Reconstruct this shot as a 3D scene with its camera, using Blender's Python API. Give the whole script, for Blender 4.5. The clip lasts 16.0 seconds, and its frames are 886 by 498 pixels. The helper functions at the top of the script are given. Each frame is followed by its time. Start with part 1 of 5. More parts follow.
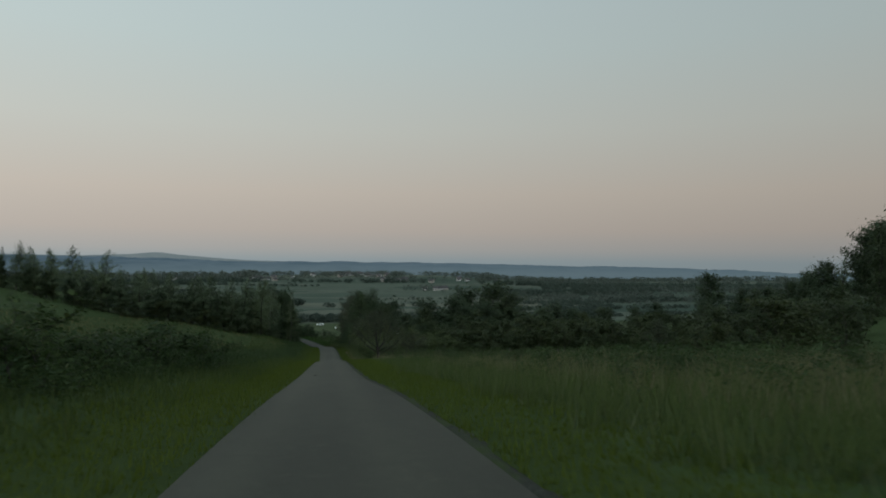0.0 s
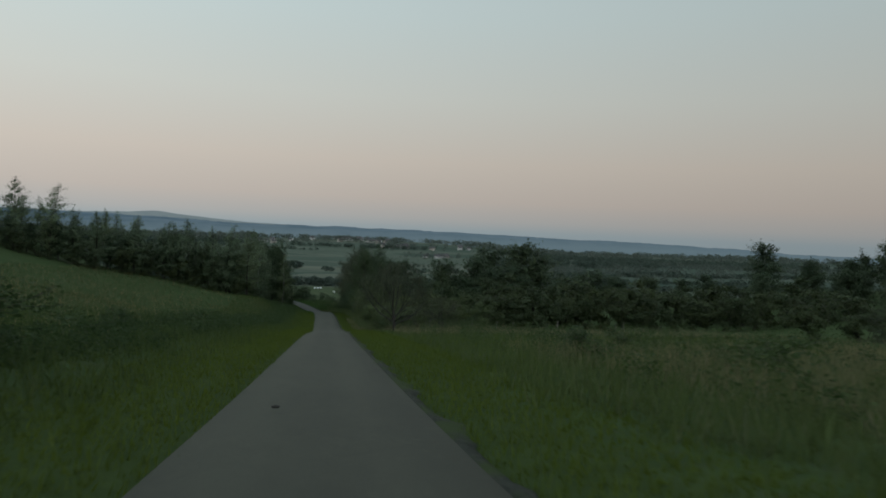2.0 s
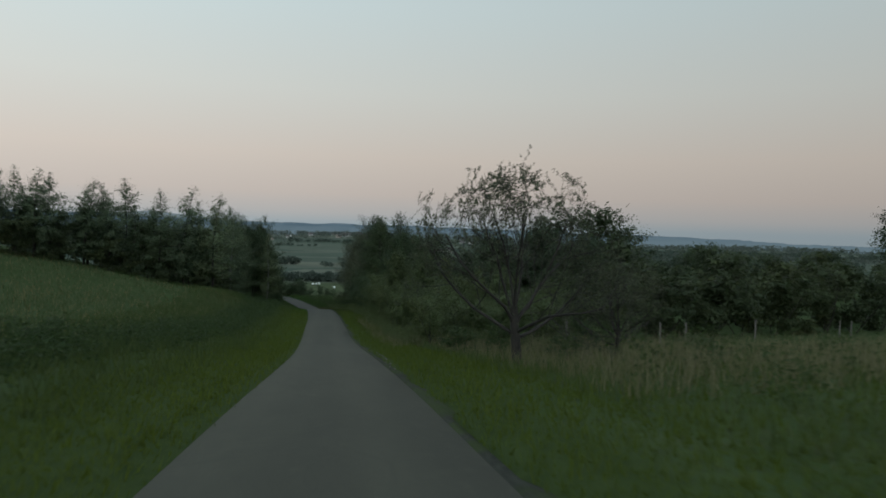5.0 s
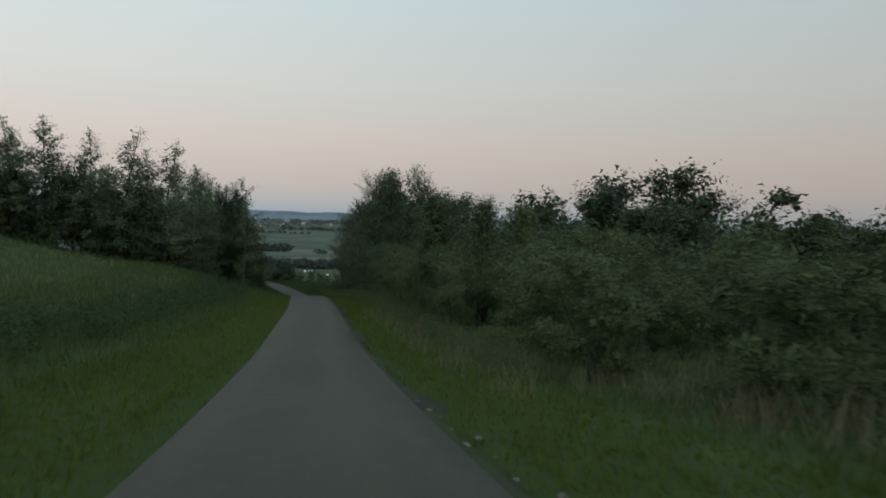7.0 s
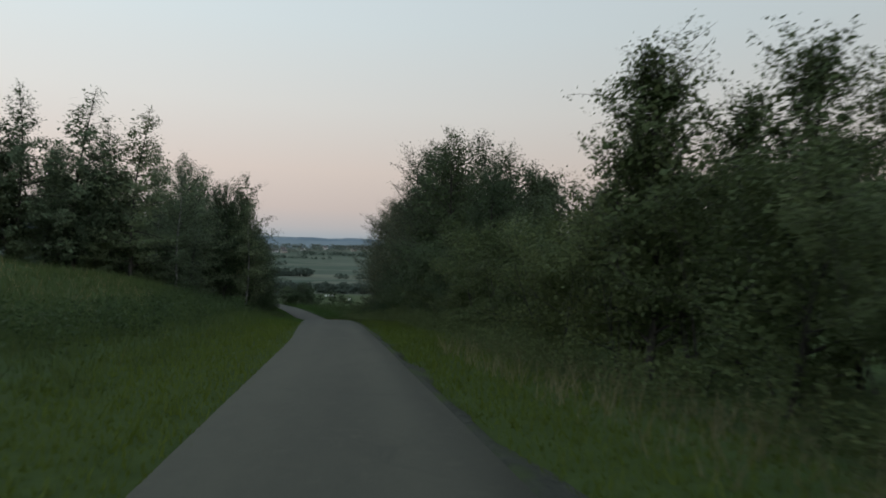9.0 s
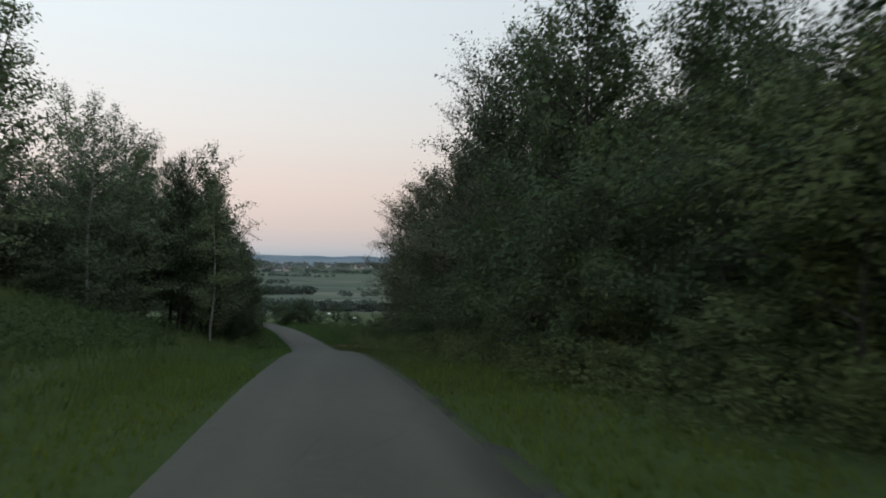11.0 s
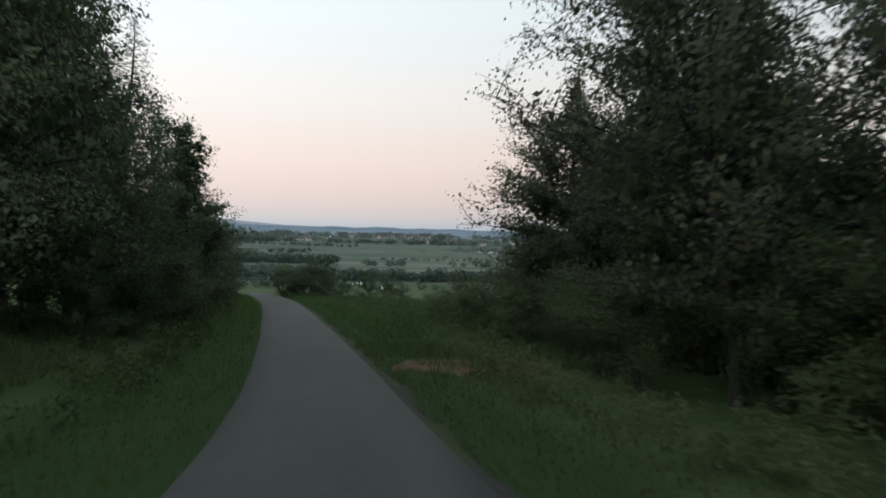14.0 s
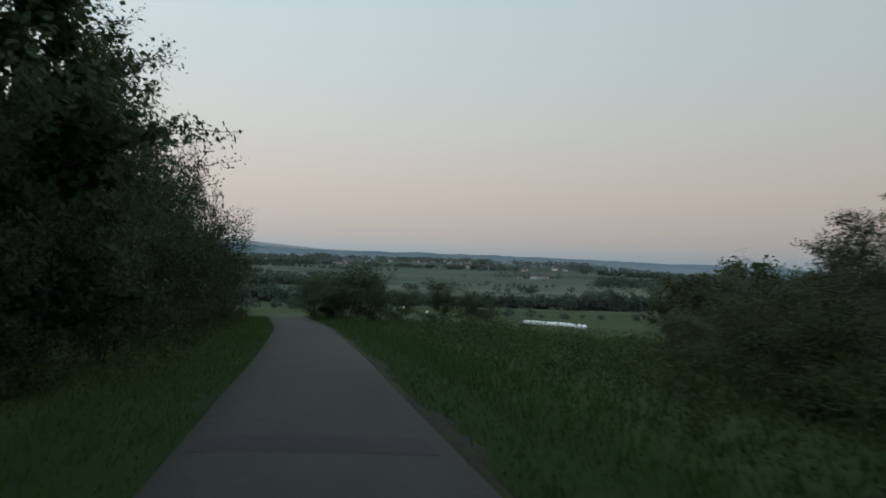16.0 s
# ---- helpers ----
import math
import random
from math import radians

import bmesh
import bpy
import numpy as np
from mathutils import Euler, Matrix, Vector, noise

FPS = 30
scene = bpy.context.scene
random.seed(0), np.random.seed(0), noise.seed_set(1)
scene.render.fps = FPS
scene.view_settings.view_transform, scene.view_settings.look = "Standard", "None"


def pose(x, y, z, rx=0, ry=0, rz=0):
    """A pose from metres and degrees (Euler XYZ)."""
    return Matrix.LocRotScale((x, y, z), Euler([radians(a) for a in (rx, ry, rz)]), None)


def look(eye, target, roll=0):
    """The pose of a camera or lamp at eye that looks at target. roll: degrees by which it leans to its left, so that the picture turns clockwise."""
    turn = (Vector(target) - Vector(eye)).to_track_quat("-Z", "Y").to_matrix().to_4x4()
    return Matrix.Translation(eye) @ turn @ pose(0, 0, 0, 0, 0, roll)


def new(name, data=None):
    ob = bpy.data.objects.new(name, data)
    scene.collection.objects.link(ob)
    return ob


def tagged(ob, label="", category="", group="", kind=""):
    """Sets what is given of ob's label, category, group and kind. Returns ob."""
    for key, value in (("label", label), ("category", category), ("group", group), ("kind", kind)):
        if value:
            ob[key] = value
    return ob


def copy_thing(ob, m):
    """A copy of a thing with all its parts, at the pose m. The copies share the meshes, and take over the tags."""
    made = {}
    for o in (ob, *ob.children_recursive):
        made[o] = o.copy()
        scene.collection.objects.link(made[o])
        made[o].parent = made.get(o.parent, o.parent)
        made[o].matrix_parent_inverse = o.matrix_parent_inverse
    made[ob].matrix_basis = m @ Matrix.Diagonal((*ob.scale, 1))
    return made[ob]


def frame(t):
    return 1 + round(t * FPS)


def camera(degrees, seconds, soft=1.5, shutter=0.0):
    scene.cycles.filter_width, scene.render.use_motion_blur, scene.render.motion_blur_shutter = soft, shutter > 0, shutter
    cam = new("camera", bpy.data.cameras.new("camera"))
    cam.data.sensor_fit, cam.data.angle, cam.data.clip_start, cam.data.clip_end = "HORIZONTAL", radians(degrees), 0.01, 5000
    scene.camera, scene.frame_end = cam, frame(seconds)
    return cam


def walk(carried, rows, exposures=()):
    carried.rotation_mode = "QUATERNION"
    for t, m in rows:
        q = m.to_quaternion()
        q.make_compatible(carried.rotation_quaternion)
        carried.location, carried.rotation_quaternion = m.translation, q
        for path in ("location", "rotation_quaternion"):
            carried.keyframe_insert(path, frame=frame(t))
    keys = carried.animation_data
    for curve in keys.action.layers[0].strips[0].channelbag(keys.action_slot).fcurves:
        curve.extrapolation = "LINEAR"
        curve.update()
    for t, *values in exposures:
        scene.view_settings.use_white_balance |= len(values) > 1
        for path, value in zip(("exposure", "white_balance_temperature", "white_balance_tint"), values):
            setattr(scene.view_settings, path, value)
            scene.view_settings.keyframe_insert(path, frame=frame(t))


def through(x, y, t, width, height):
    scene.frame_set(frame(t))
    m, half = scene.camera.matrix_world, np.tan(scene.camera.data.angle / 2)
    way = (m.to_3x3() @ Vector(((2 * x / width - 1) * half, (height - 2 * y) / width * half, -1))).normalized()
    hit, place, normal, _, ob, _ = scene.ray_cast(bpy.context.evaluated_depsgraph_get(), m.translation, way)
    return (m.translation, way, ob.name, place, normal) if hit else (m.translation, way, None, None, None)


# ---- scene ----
cam = camera(67.0, 16.0, soft=1.75, shutter=0.25)
PATH = [
    (0, (0.001, -0.000, 1.350), (3.314, 19.720, 1.722), 0.37),
    (0.5, (-0.000, 5.085, 0.800), (3.329, 24.805, 0.645), 1.37),
    (1, (0.002, 10.290, 0.190), (3.338, 30.009, -0.035), 1.71),
    (1.5, (0.024, 15.791, -0.526), (3.405, 35.499, -0.927), 2.55),
    (2, (0.025, 21.027, -1.259), (3.369, 40.738, -1.807), 2.42),
    (2.5, (0.002, 26.553, -2.008), (3.294, 46.266, -2.755), 2.86),
    (3, (-0.022, 32.083, -2.760), (3.208, 51.812, -3.345), 2.66),
    (5.5, (0.093, 60.151, -6.320), (3.553, 79.836, -7.045), 0.89),
    (6, (0.207, 65.410, -7.054), (3.703, 85.083, -7.912), 0.37),
    (6.5, (0.216, 70.372, -7.783), (3.777, 90.025, -8.819), 1.09),
    (7, (0.259, 75.079, -8.475), (3.834, 94.735, -9.410), 2.09),
    (7.5, (0.261, 78.963, -9.054), (3.619, 98.667, -9.739), 1.73),
    (8, (0.227, 83.438, -9.665), (3.411, 103.174, -10.250), 1.39),
    (8.5, (0.146, 87.962, -10.217), (3.154, 107.732, -10.515), 1.47),
    (9, (0.045, 92.823, -10.771), (2.991, 112.604, -10.964), 1.70),
    (11.5, (-0.321, 117.893, -12.946), (2.504, 137.689, -12.587), 0.82),
    (12, (-0.606, 123.905, -13.393), (2.099, 143.721, -13.193), 1.23),
    (12.5, (-0.812, 129.472, -13.904), (1.809, 149.297, -14.177), 1.99),
    (13, (-0.981, 135.112, -14.500), (1.544, 154.947, -14.940), 2.18),
    (13.5, (-1.222, 140.641, -15.080), (1.174, 160.494, -15.457), 1.89),
    (14, (-1.489, 146.082, -15.740), (0.711, 165.954, -16.279), 1.28),
    (14.5, (-1.861, 151.057, -16.394), (0.138, 170.950, -16.918), 0.94),
    (15, (-2.241, 156.140, -17.059), (-0.421, 176.049, -17.612), 2.19),
    (15.5, (-2.851, 161.708, -17.496), (-1.368, 181.652, -17.365), 2.16),
    (16, (-3.481, 166.532, -17.856), (-2.432, 186.503, -17.654), 1.86),
]
EXPOSURES = [(0.0, -0.25, 6500, 6), (0.5, -0.2, 6500, 6), (1.5, -0.14, 6430, 6), (3.0, -0.05, 6480, 7), (5.5, 0.03, 6380, 8), (7.0, 0.1, 6350, 9),
             (9.0, 0.15, 6480, 13), (11.5, 0.45, 6560, 16), (12.5, 0.54, 6560, 16), (13.0, 0.6, 6560, 16), (13.5, 0.66, 6560, 16), (14.0, 0.60, 6540, 16), (14.5, 0.46, 6500, 16), (15.0, 0.34, 6350, 15), (15.5, 0.14, 6250, 11), (16.0, 0.0, 6300, 9)]
walk(cam, [(t, look(e, a, r)) for t, e, a, r in PATH], EXPOSURES)

# ---------------------------------------------------------------- dusk sky
world = bpy.data.worlds.new("dusk_sky")
scene.world = world
world.use_nodes = True
wn, wl = world.node_tree.nodes, world.node_tree.links
coord = wn.new("ShaderNodeTexCoord")
split = wn.new("ShaderNodeSeparateXYZ")
wl.new(coord.outputs["Generated"], split.inputs[0])
rise = wn.new("ShaderNodeMapRange")
rise.inputs["From Min"].default_value, rise.inputs["From Max"].default_value = -0.1, 0.9
wl.new(split.outputs["Z"], rise.inputs["Value"])
ramp = wn.new("ShaderNodeValToRGB")
SKY = [(0.0, (0.23, 0.30, 0.34)), (0.10, (0.30, 0.355, 0.385)), (0.116, (0.40, 0.398, 0.395)), (0.145, (0.490, 0.438, 0.404)),
       (0.20, (0.560, 0.500, 0.452)), (0.29, (0.57, 0.578, 0.548)), (0.40, (0.54, 0.615, 0.622)), (0.55, (0.515, 0.617, 0.662)), (1.0, (0.37, 0.46, 0.55))]
el = ramp.color_ramp.elements
while len(el) < len(SKY):
    el.new(0.5)
for e, (p, c) in zip(el, SKY):
    e.position, e.color = p, (*c, 1)
wl.new(rise.outputs[0], ramp.inputs[0])
side = wn.new("ShaderNodeMapRange")
side.inputs["From Min"].default_value, side.inputs["From Max"].default_value = -1, 1
side.inputs["To Min"].default_value, side.inputs["To Max"].default_value = 1.33, 0.69
wl.new(split.outputs["X"], side.inputs["Value"])
west = wn.new("ShaderNodeMapRange")
west.inputs["From Min"].default_value, west.inputs["From Max"].default_value = -1, 0.1
west.inputs["To Min"].default_value, west.inputs["To Max"].default_value = 2.9, 1.0
wl.new(split.outputs["Y"], west.inputs["Value"])
ratio = wn.new("ShaderNodeMath")
ratio.operation = "MULTIPLY"
wl.new(side.outputs[0], ratio.inputs[0])
wl.new(west.outputs[0], ratio.inputs[1])
tint = wn.new("ShaderNodeVectorMath")
tint.operation = "SCALE"
wl.new(ramp.outputs[0], tint.inputs[0])
wl.new(ratio.outputs[0], tint.inputs["Scale"])
back = wn.new("ShaderNodeBackground")
wl.new(tint.outputs[0], back.inputs["Color"])
back.inputs["Strength"].default_value = 1.0
sky = wn.new("ShaderNodeTexSky")
sky.sky_type, sky.sun_disc, sky.sun_elevation, sky.sun_rotation = "NISHITA", False, radians(0.5), radians(200)
glow = wn.new("ShaderNodeBackground")
wl.new(sky.outputs[0], glow.inputs["Color"])
glow.inputs["Strength"].default_value = 0.012
both = wn.new("ShaderNodeAddShader")
wl.new(back.outputs[0], both.inputs[0])
wl.new(glow.outputs[0], both.inputs[1])
wl.new(both.outputs[0], wn["World Output"].inputs[0])

sun = new("afterglow", bpy.data.lights.new("afterglow", "SUN"))
sun.data.energy, sun.data.angle, sun.data.color = 0.12, radians(50), (1.0, 0.95, 0.88)
sun.matrix_world = look((-30, -80, 40), (0, 0, 0))


# ---------------------------------------------------------------- materials
class Nodes:
    """A material's nodes, in short calls."""

    def __init__(self, name, roughness=0.85):
        self.mat = bpy.data.materials.new(name)
        self.mat.use_nodes = True
        self.n, self.l = self.mat.node_tree.nodes, self.mat.node_tree.links
        self.bsdf = self.n["Principled BSDF"]
        self.bsdf.inputs["Roughness"].default_value = roughness
        self.bsdf.inputs["Specular IOR Level"].default_value = 0.3
        self.pos = self.n.new("ShaderNodeTexCoord").outputs["Object"]

    def noise(self, scale, detail=4.0, rough=0.55, at=None, stretch=None):
        t = self.n.new("ShaderNodeTexNoise")
        t.inputs["Scale"].default_value, t.inputs["Detail"].default_value, t.inputs["Roughness"].default_value = scale, detail, rough
        src = at or self.pos
        if stretch:
            m = self.n.new("ShaderNodeMapping")
            m.inputs["Scale"].default_value = stretch
            self.l.new(src, m.inputs[0])
            src = m.outputs[0]
        self.l.new(src, t.inputs["Vector"])
        return t.outputs["Fac"]

    def ramp(self, fac, stops):
        r = self.n.new("ShaderNodeValToRGB")
        e = r.color_ramp.elements
        while len(e) < len(stops):
            e.new(0.5)
        for k, (p, c) in zip(e, stops):
            k.position, k.color = p, (*c, 1) if len(c) == 3 else c
        self.l.new(fac, r.inputs[0])
        return r.outputs[0]

    def mix(self, fac, a, b, mode="MIX"):
        m = self.n.new("ShaderNodeMix")
        m.data_type, m.blend_type = "RGBA", mode
        for key, v in ((0, fac), (6, a), (7, b)):
            if isinstance(v, (int, float)):
                m.inputs[key].default_value = v
            elif isinstance(v, tuple):
                m.inputs[key].default_value = (*v, 1)
            else:
                self.l.new(v, m.inputs[key])
        return m.outputs[2]

    def math(self, op, a, b=0.0):
        m = self.n.new("ShaderNodeMath")
        m.operation = op
        for k, v in ((0, a), (1, b)):
            if isinstance(v, (int, float)):
                m.inputs[k].default_value = v
            else:
                self.l.new(v, m.inputs[k])
        return m.outputs[0]

    def span(self, v, a, b):
        m = self.n.new("ShaderNodeMapRange")
        m.inputs["From Min"].default_value, m.inputs["From Max"].default_value = a, b
        self.l.new(v, m.inputs["Value"])
        return m.outputs[0]

    def axis(self, k):
        s = self.n.new("ShaderNodeSeparateXYZ")
        self.l.new(self.pos, s.inputs[0])
        return s.outputs[k]

    def bump(self, fac, strength, distance):
        b = self.n.new("ShaderNodeBump")
        b.inputs["Strength"].default_value, b.inputs["Distance"].default_value = strength, distance
        self.l.new(fac, b.inputs["Height"])
        self.l.new(b.outputs[0], self.bsdf.inputs["Normal"])

    def colour(self, c):
        self.l.new(c, self.bsdf.inputs["Base Color"])
        return self


def asphalt():
    k = Nodes("worn_asphalt", 0.82)
    grain = k.noise(90, 3)
    patch = k.noise(0.35, 5, 0.6, stretch=(1.0, 0.25, 1.0))
    c = k.ramp(patch, [(0.36, (0.023, 0.0225, 0.019)), (0.64, (0.051, 0.049, 0.041))])
    c = k.mix(k.ramp(k.noise(6, 4), [(0.55, (0, 0, 0)), (0.8, (1, 1, 1))]), c, (0.066, 0.063, 0.051))
    lane = k.math("ABSOLUTE", k.math("SUBTRACT", k.math("ABSOLUTE", k.math("ADD", k.axis(0), k.math("MULTIPLY", k.noise(0.05, 2), 0.3))), 0.72))
    c = k.mix(k.math("MULTIPLY", k.span(lane, 0.45, 0.05), 0.42), c, (0.068, 0.064, 0.053))
    v = k.n.new("ShaderNodeTexVoronoi")
    v.feature, v.inputs["Scale"].default_value = "DISTANCE_TO_EDGE", 0.55
    k.l.new(k.pos, v.inputs["Vector"])
    crack = k.math("MULTIPLY", k.span(v.outputs["Distance"], 0.012, 0.003), k.span(k.noise(0.25, 3), 0.5, 0.62))
    c = k.mix(k.math("MULTIPLY", crack, 0.7), c, (0.016, 0.016, 0.014))
    c = k.mix(k.math("MULTIPLY", k.ramp(k.noise(2.2, 5, 0.7, stretch=(1.0, 0.4, 1.0)), [(0.5, (0, 0, 0)), (0.66, (1, 1, 1))]), 0.35), c, (0.022, 0.021, 0.018))
    c = k.mix(0.45, c, k.ramp(grain, [(0.3, (0.016, 0.016, 0.014)), (0.7, (0.074, 0.073, 0.064))]))
    cool = k.mix(k.span(k.axis(1), 112, 136), (1.04, 1.09, 0.91), (0.93, 1.05, 1.0))
    k.colour(k.mix(1.0, c, cool, "MULTIPLY")).bump(grain, 0.35, 0.006)
    k.bsdf.inputs["Specular IOR Level"].default_value = 0.22
    return k.mat


def ground_mat():
    k = Nodes("meadow_and_fields", 0.95)
    k.bsdf.inputs["Specular IOR Level"].default_value = 0.03
    near = k.ramp(k.noise(0.5, 6, 0.6), [(0.3, (0.034, 0.056, 0.020)), (0.52, (0.044, 0.069, 0.025)), (0.72, (0.062, 0.079, 0.035))])
    near = k.mix(k.ramp(k.noise(5, 3), [(0.45, (0, 0, 0)), (0.75, (1, 1, 1))]), near, (0.040, 0.049, 0.025))
    past = k.math("MAXIMUM", k.math("SUBTRACT", k.axis(1), 105.0), 0.0)
    beside = k.math("ADD", k.axis(0), k.math("MULTIPLY", k.math("MULTIPLY", past, past), 0.00083))
    strip = k.span(k.math("ABSOLUTE", k.math("ADD", beside, k.math("MULTIPLY", k.noise(0.8, 3), 0.8))), 3.9, 2.9)
    verge = k.mix(k.span(k.axis(1), 116, 130), k.ramp(k.noise(4, 4), [(0.3, (0.030, 0.047, 0.015)), (0.7, (0.041, 0.059, 0.019))]), (0.024, 0.042, 0.015))
    near = k.mix(strip, near, verge)
    v = k.n.new("ShaderNodeTexVoronoi")
    m = k.n.new("ShaderNodeMapping")
    m.inputs["Scale"].default_value = (0.0055, 0.0125, 0.0)
    m.inputs["Rotation"].default_value = (0, 0, 0.35)
    k.l.new(k.pos, m.inputs[0])
    k.l.new(m.outputs[0], v.inputs["Vector"])
    v.inputs["Scale"].default_value = 1.0
    cell = k.n.new("ShaderNodeSeparateXYZ")
    k.l.new(v.outputs["Color"], cell.inputs[0])
    # Far field tones are greyed and bluish, with valley haze in the base colour.
    fields = k.ramp(cell.outputs[0], [(0.0, (0.041, 0.063, 0.048)), (0.25, (0.066, 0.085, 0.064)), (0.5, (0.095, 0.109, 0.082)), (0.75, (0.051, 0.075, 0.056)), (1.0, (0.123, 0.127, 0.095))])
    fields = k.mix(k.ramp(k.noise(0.02, 6, 0.65), [(0.48, (0, 0, 0)), (0.75, (0.7, 0.7, 0.7))]), fields, (0.044, 0.060, 0.044))
    fields = k.mix(k.span(k.axis(1), 455, 425), fields, k.ramp(k.noise(0.05, 5), [(0.35, (0.042, 0.060, 0.028)), (0.65, (0.062, 0.079, 0.040))]))
    k.colour(k.mix(k.span(k.axis(1), 235, 285), near, fields)).bump(k.noise(14, 4), 0.5, 0.05)
    return k.mat


def soil(name, a, b, stony=0.4):
    k = Nodes(name, 0.95)
    k.bsdf.inputs["Specular IOR Level"].default_value = 0.05
    c = k.ramp(k.noise(3.0, 6, 0.65), [(0.3, a), (0.7, b)])
    v = k.noise(45, 2)
    c = k.mix(k.ramp(v, [(0.62, (0, 0, 0)), (0.7, (stony, stony, stony))]), c, (0.20, 0.19, 0.17))
    k.colour(c).bump(v, 0.6, 0.02)
    return k.mat


def crumbled_edge():
    """Broken asphalt and dark soil with grass creeping in."""
    k = Nodes("crumbled_edge", 0.95)
    k.bsdf.inputs["Specular IOR Level"].default_value = 0.08
    c = k.ramp(k.noise(9, 5, 0.65), [(0.35, (0.020, 0.023, 0.018)), (0.65, (0.046, 0.049, 0.039))])
    c = k.mix(k.ramp(k.noise(0.9, 4, 0.6), [(0.46, (0, 0, 0)), (0.58, (1, 1, 1))]), c, (0.034, 0.047, 0.018))
    c = k.mix(k.ramp(k.noise(48, 2), [(0.64, (0, 0, 0)), (0.7, (0.6, 0.6, 0.6))]), c, (0.11, 0.108, 0.095))
    k.colour(c).bump(k.noise(30, 4), 0.7, 0.03)
    return k.mat


def leaf_mat(name, dark, mid, light, rough=0.55, through=0.4, blotch=0.45):
    """Leaves: tone by plant and by leaf, and some light through them."""
    k = Nodes(name, rough)
    k.bsdf.inputs["Specular IOR Level"].default_value = 0.12
    geo = k.n.new("ShaderNodeNewGeometry")
    info = k.n.new("ShaderNodeObjectInfo")
    c = k.ramp(geo.outputs["Random Per Island"], [(0.0, dark), (0.25, mid), (0.8, mid), (1.0, light)])
    tone = k.ramp(info.outputs["Random"], [(0.0, (0.80, 0.82, 0.80)), (0.5, (1.0, 1.0, 1.0)), (1.0, (1.16, 1.08, 0.94))])
    c = k.mix(1.0, c, tone, "MULTIPLY")
    c = k.mix(k.ramp(k.noise(0.9, 3), [(0.45, (0, 0, 0)), (0.7, (blotch, blotch, blotch))]), c, light)
    k.colour(c)
    t = k.n.new("ShaderNodeBsdfTranslucent")
    k.l.new(c, t.inputs[0])
    m = k.n.new("ShaderNodeMixShader")
    m.inputs[0].default_value = through
    k.l.new(k.bsdf.outputs[0], m.inputs[1])
    k.l.new(t.outputs[0], m.inputs[2])
    k.l.new(m.outputs[0], k.n["Material Output"].inputs[0])
    return k.mat


def bark(name, a, b, scale=8.0):
    k = Nodes(name, 0.9)
    f = k.noise(scale, 6, 0.7, stretch=(1, 1, 0.25))
    k.colour(k.ramp(f, [(0.3, a), (0.7, b)])).bump(f, 0.8, 0.02)
    return k.mat


def birch_bark():
    k = Nodes("birch_bark", 0.75)
    f = k.noise(5.0, 5, 0.7, stretch=(0.6, 0.6, 3.5))
    c = k.ramp(f, [(0.36, (0.021, 0.019, 0.019)), (0.46, (0.154, 0.149, 0.140)), (0.75, (0.249, 0.244, 0.231))])
    k.colour(c).bump(f, 0.4, 0.01)
    return k.mat


def plain(name, a, b, scale=2.0, rough=0.8, bump=0.2):
    k = Nodes(name, rough)
    f = k.noise(scale, 6, 0.6)
    k.colour(k.ramp(f, [(0.3, a), (0.7, b)])).bump(f, bump, 0.02)
    return k.mat


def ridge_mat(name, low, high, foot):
    """Distant hills, seen through kilometres of evening air: a glowing backdrop with the haze painted in."""
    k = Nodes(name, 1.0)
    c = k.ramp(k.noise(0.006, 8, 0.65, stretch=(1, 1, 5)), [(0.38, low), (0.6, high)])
    # Painted haze: the glow colour turns to the foot tone lower down.
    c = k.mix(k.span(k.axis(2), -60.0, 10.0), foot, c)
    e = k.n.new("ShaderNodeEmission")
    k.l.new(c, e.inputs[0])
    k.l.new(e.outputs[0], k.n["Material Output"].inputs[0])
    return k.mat


